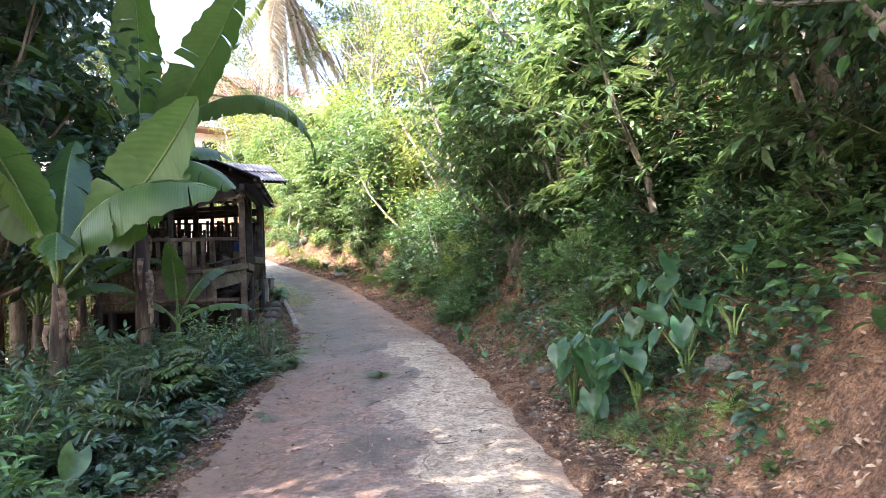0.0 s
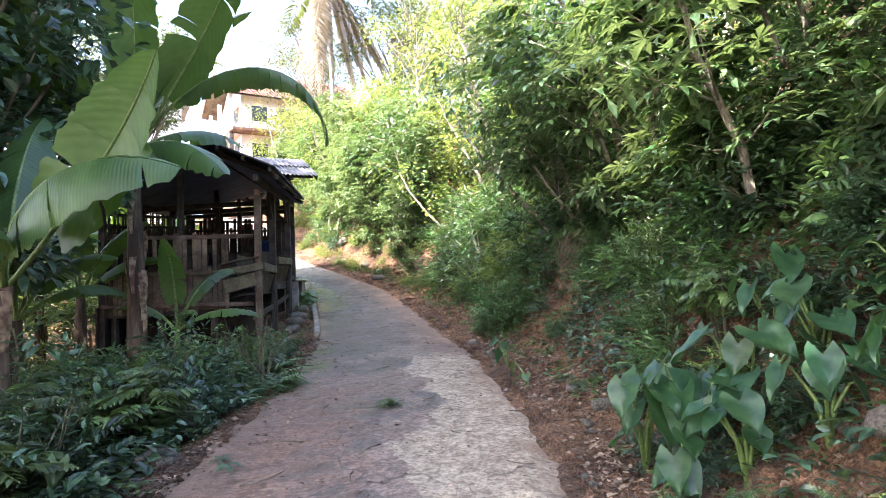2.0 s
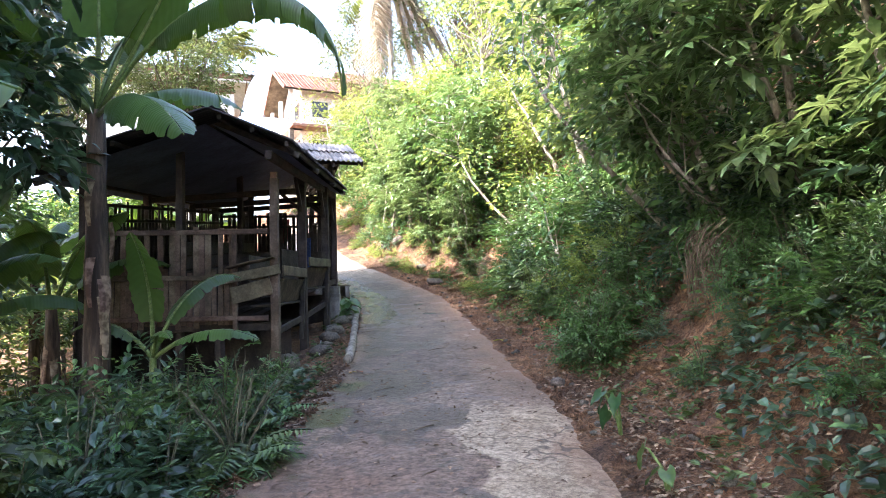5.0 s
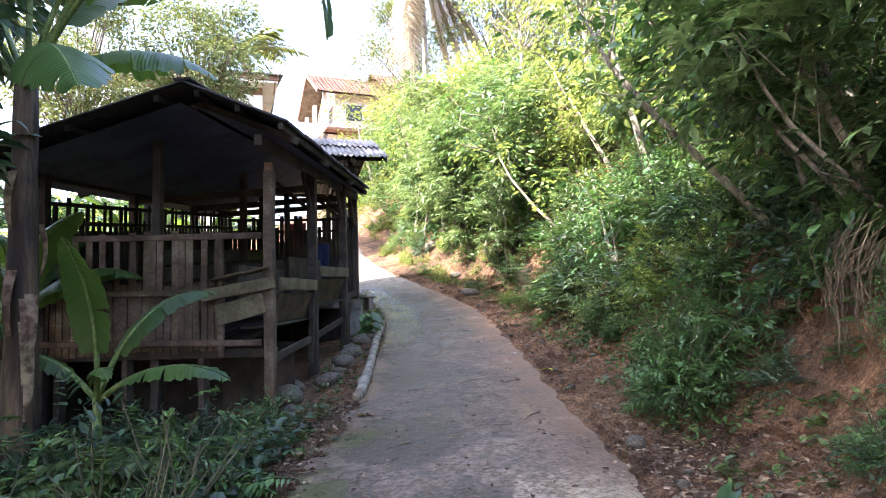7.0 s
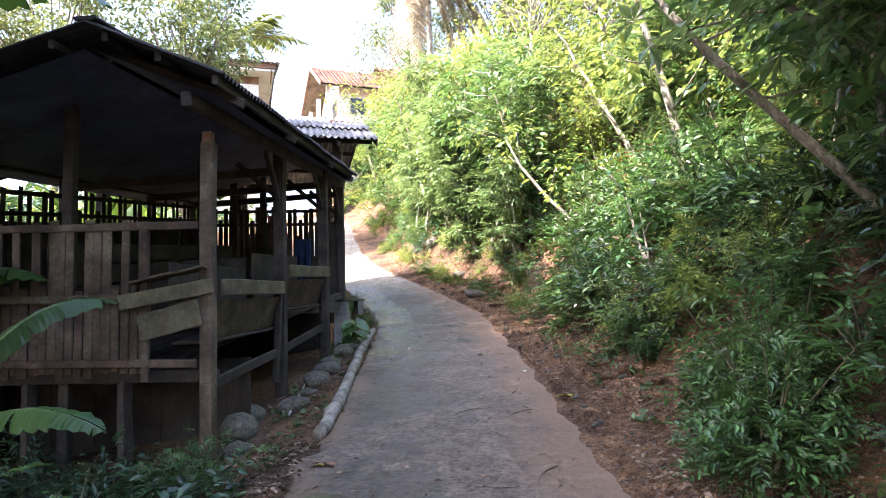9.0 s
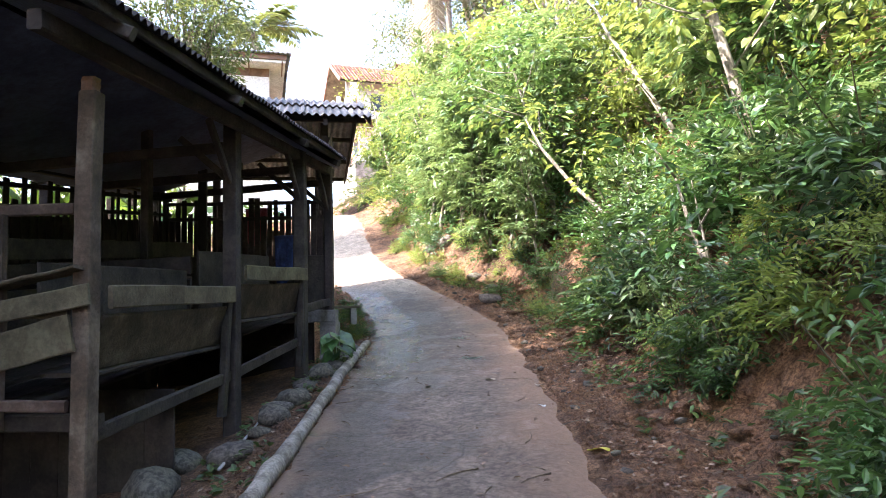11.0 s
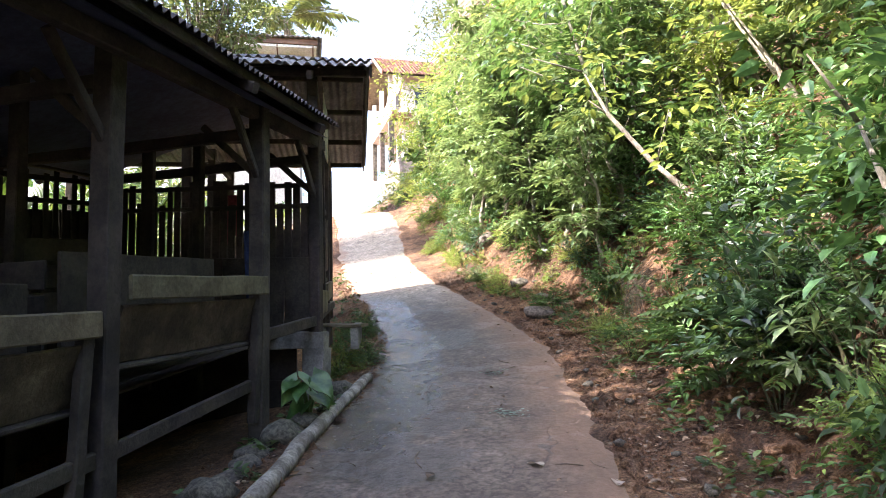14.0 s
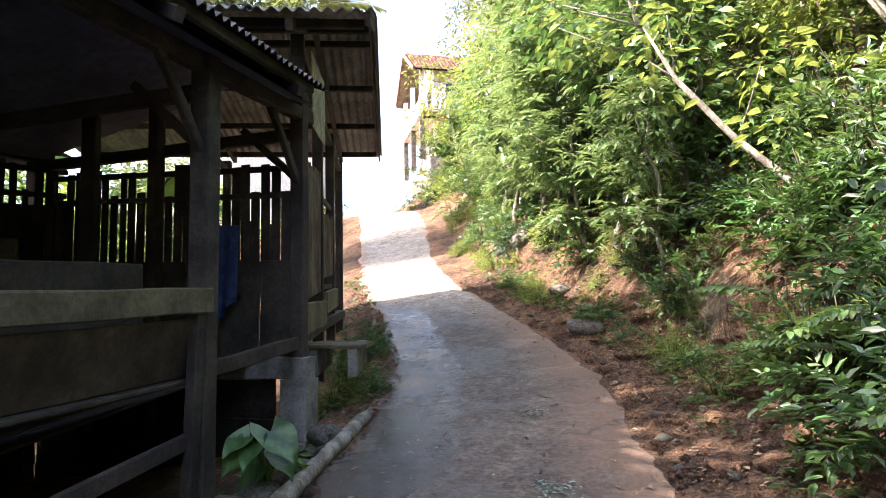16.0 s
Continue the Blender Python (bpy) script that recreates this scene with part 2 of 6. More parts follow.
    col = blend(nt, maths(nt, "MULTIPLY", rim, 0.8), col, blend(nt, fine, (0.125, 0.082, 0.056), (0.330, 0.210, 0.140)))
    # wet runnel along one side
    lane = maths(nt, "ADD", across, maths(nt, "MULTIPLY", maths(nt, "SUBTRACT", mid, 0.5), 0.25))
    wet = maths(nt, "MULTIPLY", maths(nt, "SUBTRACT", 1.0, smooth(nt, maths(nt, "ABSOLUTE", maths(nt, "SUBTRACT", lane, 0.20)), 0.13, 0.19)), smooth(nt, along, 17.5, 20.0))
    wet = maths(nt, "MULTIPLY", wet, maths(nt, "SUBTRACT", 1.0, smooth(nt, along, 25.0, 27.0)))
    wet = maths(nt, "MULTIPLY", wet, smooth(nt, maths(nt, "ADD", spots, maths(nt, "MULTIPLY", maths(nt, "SUBTRACT", fine, 0.5), 0.6)), 0.24, 0.44))
    col = blend(nt, maths(nt, "MULTIPLY", wet, 0.7), col, (0.045, 0.042, 0.040))
    crack = nt.nodes.new("ShaderNodeTexVoronoi")
    crack.feature = "DISTANCE_TO_EDGE"
    crack.inputs["Scale"].default_value = 0.42
    tc = nt.nodes.new("ShaderNodeTexCoord")
    wob = nt.nodes.new("ShaderNodeVectorMath")
    wob.operation = "MULTIPLY_ADD"
    nz = nt.nodes.new("ShaderNodeTexNoise")
    nz.inputs["Scale"].default_value = 2.0
    nt.links.new(tc.outputs["Object"], nz.inputs["Vector"])
    nt.links.new(nz.outputs["Color"], wob.inputs[0])
    wob.inputs[1].default_value = (0.9, 0.9, 0.9)
    nt.links.new(tc.outputs["Object"], wob.inputs[2])
    nt.links.new(wob.outputs[0], crack.inputs["Vector"])
    line = maths(nt, "SUBTRACT", 1.0, smooth(nt, crack.outputs["Distance"], 0.002, 0.010))
    col = blend(nt, maths(nt, "MULTIPLY", maths(nt, "MULTIPLY", line, smooth(nt, big, 0.46, 0.56)), 0.75), col, (0.06, 0.05, 0.043))
    moss = smooth(nt, maths(nt, "ADD", maths(nt, "SUBTRACT", 0.16, across), maths(nt, "MULTIPLY", maths(nt, "SUBTRACT", mid, 0.5), 0.22)), 0.0, 0.04)
    moss = maths(nt, "MULTIPLY", moss, smooth(nt, maths(nt, "ADD", wide_n, maths(nt, "MULTIPLY", maths(nt, "ABSOLUTE", maths(nt, "SUBTRACT", along, 11.5)), -0.035)), 0.42, 0.52))
    col = blend(nt, maths(nt, "MULTIPLY", moss, 0.8), col, blend(nt, fine, (0.045, 0.060, 0.015), (0.105, 0.11, 0.028)))
    nt.links.new(col, b.inputs["Base Color"])
    r = maths(nt, "SUBTRACT", 0.86, maths(nt, "MULTIPLY", fine, 0.12))
    damp = maths(nt, "ADD", maths(nt, "MULTIPLY", maths(nt, "SUBTRACT", 1.0, dry), 0.10), maths(nt, "MULTIPLY", damp_f, 0.26))
    r = maths(nt, "SUBTRACT", r, damp)
    r = maths(nt, "SUBTRACT", r, maths(nt, "MULTIPLY", wet, maths(nt, "ADD", 0.06, maths(nt, "MULTIPLY", spots, 0.70))), True)
    nt.links.new(r, b.inputs["Roughness"])
    h = maths(nt, "ADD", maths(nt, "ADD", fine, maths(nt, "MULTIPLY", grit, 0.4)), maths(nt, "MULTIPLY", line, -0.4))
    bumped(nt, b, maths(nt, "ADD", h, mid), 0.6, 0.03)
    for nd in nt.nodes:
        if nd.type == "BUMP":
            nt.links.new(maths(nt, "SUBTRACT", 0.6, maths(nt, "MULTIPLY", wet, 0.12)), nd.inputs["Strength"])
    return m


SOIL = soil_material()
ROAD = road_material()


# ---- building helpers ----
class Soup:
    """Vertices and faces gathered for one mesh."""

    def __init__(self):
        self.v, self.f, self.n = [], [], 0

    def add(self, verts, faces):
        verts = np.asarray(verts, dtype=float).reshape(-1, 3)
        self.v.append(verts)
        n = self.n
        self.f.extend([tuple(i + n for i in f) for f in faces])
        self.n += len(verts)

    def many(self, verts, faces):
        """verts: k x n x 3, the same faces for each of the k."""
        k, n = verts.shape[0], verts.shape[1]
        self.v.append(verts.reshape(-1, 3))
        base = self.n
        for i in range(k):
            o = base + i * n
            self.f.extend([tuple(j + o for j in f) for f in faces])
        self.n += k * n

    def mesh(self, name, material, soft=False):
        me = bpy.data.meshes.new(name)
        v = np.concatenate(self.v) if self.v else np.zeros((0, 3))
        me.from_pydata(v.tolist(), [], self.f)
        me.materials.append(material)
        if soft:
            me.polygons.foreach_set("use_smooth", [True] * len(me.polygons))
        me.update()
        return me


def mesh_of(bm, name, material, soft=False):
    me = bpy.data.meshes.new(name)
    bm.to_mesh(me)
    bm.free()
    me.materials.append(material)
    if soft:
        me.polygons.foreach_set("use_smooth", [True] * len(me.polygons))
    return me


def part(name, me, parent, label="", m=None):
    ob = new(name, me)
    ob.parent = parent
    if m is not None:
        ob.matrix_basis = m
    if label:
        tagged(ob, label)
    return ob


BOX_F = [(0, 1, 2, 3), (7, 6, 5, 4), (0, 4, 5, 1), (1, 5, 6, 2), (2, 6, 7, 3), (3, 7, 4, 0)]


def beam_mesh(name, p, q, w, h, material, up=(0, 0, 1), bevel=0.008, rng=random, rough=0.004):
    """A sawn timber from p to q, w wide and h high, with worn edges and a slight warp."""
    p, q, up = Vector(p), Vector(q), Vector(up)
    d = (q - p).normalized()
    if abs(d.dot(up)) > 0.98:
        up = Vector((0.2, 1, 0))
    s = d.cross(up).normalized()
    t = s.cross(d).normalized()
    bm = bmesh.new()
    rings = []
    steps = 4
    for i in range(steps + 1):
        c = p.lerp(q, i / steps)
        c = c + s * rng.uniform(-rough, rough) + t * rng.uniform(-rough, rough)
        ring = []
        b = min(bevel, w * 0.3, h * 0.3)
        for a, e in ((-w / 2 + b, -h / 2), (w / 2 - b, -h / 2), (w / 2, -h / 2 + b), (w / 2, h / 2 - b), (w / 2 - b, h / 2), (-w / 2 + b, h / 2), (-w / 2, h / 2 - b), (-w / 2, -h / 2 + b)):
            ring.append(bm.verts.new(c + s * (a + rng.uniform(-rough, rough) * 0.4) + t * (e + rng.uniform(-rough, rough) * 0.4)))
        rings.append(ring)
    for a, b in zip(rings, rings[1:]):
        for i in range(8):
            bm.faces.new((a[i], a[(i + 1) % 8], b[(i + 1) % 8], b[i]))
    bm.faces.new(rings[0][::-1])
    bm.faces.new(rings[-1])
    bmesh.ops.recalc_face_normals(bm, faces=bm.faces)
    return mesh_of(bm, name, material)


def tube(soup, points, radii, sides=7):
    """A tapered round limb through points."""
    pts = [Vector(p) for p in points]
    rings = []
    ref = Vector((0.31, 0.87, 0.38))
    for i, p in enumerate(pts):
        d = (pts[min(i + 1, len(pts) - 1)] - pts[max(i - 1, 0)]).normalized()
        a = d.cross(ref).normalized()
        b = d.cross(a)
        rings += [p + (a * math.cos(k * 2 * math.pi / sides) + b * math.sin(k * 2 * math.pi / sides)) * radii[i] for k in range(sides)]
    faces = []
    for i in range(len(pts) - 1):
        for k in range(sides):
            faces.append((i * sides + k, i * sides + (k + 1) % sides, (i + 1) * sides + (k + 1) % sides, (i + 1) * sides + k))
    faces.append(tuple(range(sides))[::-1])
    faces.append(tuple((len(pts) - 1) * sides + k for k in range(sides)))
    soup.add([tuple(v) for v in rings], faces)


def leaf_shape(kind):
    """One leaf, a unit long along +y, folded a little along its rib, with its faces."""
    if kind == "oval":
        v = [(0, 0, 0), (-0.25, 0.32, 0.07), (0, 0.38, 0), (0.25, 0.32, 0.07), (-0.20, 0.68, 0.0), (0, 0.7, -0.06), (0.20, 0.68, 0.0), (0, 1, -0.18)]
        f = [(0, 2, 1), (0, 3, 2), (1, 2, 5, 4), (2, 3, 6, 5), (4, 5, 7), (5, 6, 7)]
    elif kind == "slim":
        v = [(0, 0, 0), (-0.11, 0.4, 0.03), (0, 0.45, 0), (0.11, 0.4, 0.03), (0, 1, -0.12)]
        f = [(0, 2, 1), (0, 3, 2), (1, 2, 4), (2, 3, 4)]
    elif kind == "finger":
        v = [(0, 0, 0), (-0.15, 0.55, 0.03), (0, 0.55, 0), (0.15, 0.55, 0.03), (0, 1, -0.15)]
        f = [(0, 2, 1), (0, 3, 2), (1, 2, 4), (2, 3, 4)]
    elif kind == "ovate":
        v = [(0, 0, 0), (-0.21, 0.28, 0.06), (-0.17, 0.66, 0.03), (0, 1, -0.14), (0.17, 0.66, 0.03), (0.21, 0.28, 0.06)]
        f = [(0, 3, 2, 1), (0, 5, 4, 3)]
    elif kind == "bent":
        v = [(0, 0, 0), (-0.25, 0.5, 0.06), (0, 0.5, 0), (0.23, 0.5, 0.06), (0, 1, -0.12)]
        f = [(0, 2, 4, 1), (0, 3, 4, 2)]
    else:  # simple diamond for what stays far
        v = [(0, 0, 0), (-0.22, 0.45, 0.04), (0.22, 0.45, 0.04), (0, 1, -0.1)]
        f = [(0, 2, 3, 1)]
    return np.array(v, dtype=float), f


def turned(dirs, ups, rs):
    """k rotation matrices whose y axis is dirs and whose z axis leans to ups."""
    y = dirs / np.linalg.norm(dirs, axis=1, keepdims=True)
    x = np.cross(y, ups)
    x /= np.linalg.norm(x, axis=1, keepdims=True) + 1e-9
    z = np.cross(x, y)
    return np.stack([x, y, z], axis=2)


def scatter_leaves(soup, kind, at, dirs, sizes, rs, tilt=0.5):
    shape, faces = leaf_shape(kind)
    k = len(at)
    ups = np.tile([0, 0, 1.0], (k, 1)) + rs.normal(0, tilt, (k, 3))
    R = turned(dirs, ups, rs)
    v = np.einsum("kij,nj->kni", R, shape) * np.asarray(sizes)[:, None, None] + np.asarray(at)[:, None, :]
    soup.many(v, faces)


def sprays(soup, base, dirs, lengths, per, leaf, rs, kind="ovate"):
    """Twigs that carry leaves in two ranks, with a leaf at the tip."""
    k = len(base)
    d = dirs / np.linalg.norm(dirs, axis=1, keepdims=True)
    side = np.cross(d, np.tile([0, 0, 1.0], (k, 1)) + rs.normal(0, 0.35, (k, 3)))
    side /= np.linalg.norm(side, axis=1, keepdims=True) + 1e-9
    at, way, size = [], [], []
    for i in range(per):
        t = (i + 0.6) / per
        p = base + d * (lengths * t)[:, None]
        p[:, 2] -= 0.28 * lengths * t ** 2
        sgn = 0.0 if i == per - 1 else (1.0 if i % 2 else -1.0)
        w = side * sgn + d * (0.55 + 0.4 * t) + np.array([0, 0, -0.22]) + rs.normal(0, 0.13, (k, 3))
        at.append(p)
        way.append(w)
        size.append(leaf * rs.uniform(0.7, 1.25, k) * (1.05 - 0.3 * t))
    scatter_leaves(soup, kind, np.concatenate(at), np.concatenate(way), np.concatenate(size), rs, 0.22)


def palmate(soup, at, direction, size, rs, fingers=7):
    """A leaf of long fingers that spread from one point, as on cassava."""
    d = np.array(direction, dtype=float)
    d[2] -= 0.25
    d /= np.linalg.norm(d)
    up = np.array([0, 0, 1.0]) + rs.normal(0, 0.2, 3)
    x = np.cross(d, up)
    x /= np.linalg.norm(x)
    ang = np.linspace(-2.2, 2.2, fingers)
    dirs = np.cos(ang)[:, None] * d + np.sin(ang)[:, None] * x + rs.normal(0, 0.06, (fingers, 3))
    sizes = size * (1 - 0.13 * np.abs(ang)) * rs.uniform(0.85, 1.1, fingers)
    scatter_leaves(soup, "finger", np.tile(at, (fingers, 1)), dirs, sizes, rs, 0.1)


def frond(soup, base, direction, length, rs, pairs=12, droop=0.5, leaflet=0.3, kind="slim"):
    """A feathered frond: pairs of leaflets along a drooping rib."""
    d = np.array(direction, dtype=float)
    d /= np.linalg.norm(d)
    s = np.cross(d, [0, 0, 1.0])
    s /= np.linalg.norm(s) + 1e-9
    t = np.linspace(0.12, 1, pairs)
    rib = np.array(base) + d * (t * length)[:, None]
    rib[:, 2] -= droop * length * t ** 2
    dd = np.tile(d, (pairs, 1))
    dd[:, 2] -= 2 * droop * t
    size = leaflet * length * np.sin(np.pi * (0.12 + 0.83 * t)) + 0.02
    for side in (-1, 1):
        dirs = side * s * 1.0 + 0.45 * dd
        dirs[:, 2] -= 0.15
        scatter_leaves(soup, kind, rib, dirs + rs.normal(0, 0.07, (pairs, 3)), size, rs, 0.15)
    tube(soup, [np.array(base), *rib[:: max(1, pairs // 4)], rib[-1]], [0.012 * length ** 0.5] + [0.008 * length ** 0.5] * (len(rib[:: max(1, pairs // 4)])) + [0.002], 4)


# ---- the lie of the land ----
ROAD_Y = [-30, -5, 4.6, 6.2, 7.5, 9.7, 12.2, 14.9, 18, 20.9, 22.9, 25.2, 27.6, 31, 33.5, 36.3, 38.5, 42, 60]
ROAD_L = [-2.2, -2.0, -2.1, -2.3, -2.38, -2.5, -2.9, -3.45, -4.4, -5.2, -6.0, -7.55, -9.4, -11.6, -13.1, -14.9, -16.4, -19.0, -33]
ROAD_R = [1.2, 1.3, 1.05, 0.98, 0.74, 0.45, -0.06, -0.75, -1.70, -2.6, -3.3, -4.95, -6.95, -9.2, -10.5, -12.1, -13.5, -16, -30]
ROAD_Z = [-0.9, -0.15, 0.08, 0.17, 0.30, 0.52, 0.70, 0.93, 1.36, 1.70, 2.04, 2.60, 3.24, 4.10, 4.90, 6.2, 6.95, 7.4, 9.5]


def soft_interp(y, ys, vs):
    """Linear interpolation, rounded at the knots."""
    return (np.interp(y - 0.9, ys, vs) + 2 * np.interp(y, ys, vs) + np.interp(y + 0.9, ys, vs)) / 4


def road_left(y):
    return soft_interp(y, ROAD_Y, ROAD_L)


def road_right(y):
    return soft_interp(y, ROAD_Y, ROAD_R)


def road_z(y):
    return soft_interp(y, ROAD_Y, ROAD_Z)


def relief(x, y):
    return noise.noise((x * 0.9, y * 0.9, 0.3)) * 0.5 + noise.noise((x * 2.7, y * 2.7, 4.1)) * 0.25 + noise.noise((x * 7, y * 7, 1.7)) * 0.1


BANK_D = [0, 0.35, 0.8, 1.15, 1.5, 2.0, 3.0, 6.0, 12, 30, 60]
BANK_H = [0.0, 0.03, 0.10, 0.36, 0.85, 1.45, 2.2, 4.5, 8.5, 16, 24]
SIDE_D = [0, 0.3, 0.9, 2.0, 4.0, 8, 20, 60]
SIDE_H = [0.0, -0.03, -0.22, -0.36, -0.55, -1.0, -2.5, -6]


def ground(x, y):
    l, r, z = road_left(y), road_right(y), road_z(y)
    if x > r:
        d = x - r
        k = np.interp(y, [23, 28, 34, 40], [1.0, 0.75, 0.75, 0.6])
        h = np.interp(d, BANK_D, BANK_H) * k
        return float(z + h + relief(x, y) * min(0.5, 0.05 + d * 0.16))
    if x < l:
        d = l - x
        h = np.interp(d, SIDE_D, SIDE_H)
        far = np.interp(y, [24, 40], [0.0, 1.0])
        h = h * (1 - far) + far * (-0.1 * d * 0.4)
        return float(z + h + relief(x, y) * min(0.22, 0.03 + d * 0.06))
    t = max(0.0, 1 - (r - x) / 0.62, 1 - (x - l) / 0.5)
    return float(z - 0.12 + t * 0.135 + (noise.noise((x * 2.2, y * 2.2, 9.1)) * 0.05 + noise.noise((x * 6.5, y * 6.5, 2.1)) * 0.035) * t)


def build_ground():
    s = Soup()
    xs = np.concatenate([np.linspace(-90, -26, 14), np.linspace(-24, -12, 25), np.arange(-11.8, 6.0, 0.16), np.linspace(6.2, 14, 27), np.linspace(16, 70, 16)])
    ys = np.concatenate([np.linspace(-60, -8, 14), np.arange(-7.5, 3, 0.5), np.arange(3, 30, 0.16), np.arange(30.2, 48, 0.5), np.linspace(50, 140, 16)])
    v = [(x, y, ground(x, y)) for y in ys for x in xs]
    nx = len(xs)
    f = [(j * nx + i, j * nx + i + 1, (j + 1) * nx + i + 1, (j + 1) * nx + i) for j in range(len(ys) - 1) for i in range(nx - 1)]
    s.add(v, f)
    ob = new("ground", s.mesh("ground", SOIL, True))
    tagged(ob, "red-brown earth hillside with leaf litter", "ground", kind="structure")
    return ob


def build_road():
    s = Soup()
    ys = np.concatenate([np.arange(-30, 3, 1.0), np.arange(3, 30, 0.14), np.arange(30, 60, 0.6)])
    n = 22
    v, uv = [], []
    for y in ys:
        l, r, z = road_left(y), road_right(y), road_z(y)
        wl = noise.noise((0.0, y * 1.3, 7.7)) * 0.14 + noise.noise((0.0, y * 4.1, 2.7)) * 0.08
        wr = noise.noise((5.0, y * 1.1, 3.7)) * 0.12 + noise.noise((5.0, y * 4.3, 9.7)) * 0.05
        for i in range(n + 1):
            u = i / n
            x = (l + wl) * (1 - u) + (r + wr) * u
            dip = -0.025 * math.exp(-((u - 0.2) / 0.1) ** 2)
            v.append((x, y, z + dip - 0.05 * max(0.0, (u - 0.86) / 0.14) + noise.noise((x * 1.7, y * 1.7, 0)) * 0.012 + noise.noise((x * 6, y * 6, 0)) * 0.005))
            uv.append((u, y))
    top = len(v)
    m = n + 1
    f = [(j * m + i, j * m + i + 1, (j + 1) * m + i + 1, (j + 1) * m + i) for j in range(len(ys) - 1) for i in range(n)]
    for side in (0, n):
        start = len(v)
        for j in range(len(ys)):
            x, y, z = v[j * m + side]
            v.append((x + (-0.03 if side == 0 else 0.03), y, z - 0.25))
            uv.append((side / n, y))
        for j in range(len(ys) - 1):
            q = (j * m + side, (j + 1) * m + side, start + j + 1, start + j)
            f.append(q if side == 0 else q[::-1])
    s.add(v, f)
    me = s.mesh("road", ROAD, True)
    layer = me.uv_layers.new(name="UVMap")
    for lp in me.loops:
        layer.data[lp.index].uv = uv[lp.vertex_index]
    ob = new("road", me)
    tagged(ob, "worn concrete lane, damp, cracked, strewn with earth", "road", kind="structure")
    return ob


build_ground()
build_road()


# ---- cattle shed beside the lane ----
def V3(x, y, z):
    return Vector((x, y, z))


def corrugated(name, a, b, c, d, waves, material, rng, depth=0.022, rows=3, thick=0.008, ragged=0.02):
    """A wavy sheet over the quad a-b (one end) to d-c (the other end); the waves run from a to d."""
    s = Soup()
    a, b, c, d = (Vector(p) for p in (a, b, c, d))
    n = waves * 6
    nrm = (b - a).cross(d - a).normalized()
    if nrm.z < 0:
        nrm = -nrm
    v = []
    for layer in (0, 1):
        for j in range(rows + 1):
            for i in range(n + 1):
                u, w = i / n, j / rows
                p = (a.lerp(b, u)).lerp(d.lerp(c, u), w)
                off = math.sin(u * waves * 2 * math.pi) * depth - layer * thick
                v.append(p + nrm * off)
    m = n + 1
    half = m * (rows + 1)
    f = []
    for j in range(rows):
        for i in range(n):
            q = (j * m + i, j * m + i + 1, (j + 1) * m + i + 1, (j + 1) * m + i)
            f.append(q)
            f.append(tuple(k + half for k in q[::-1]))
    for i in range(n):
        f.append((i + 1, i, i + half, i + 1 + half))
        k = rows * m
        f.append((k + i, k + i + 1, k + i + 1 + half, k + i + half))
    s.add([tuple(p) for p in v], f)
    return s.mesh(name, material)


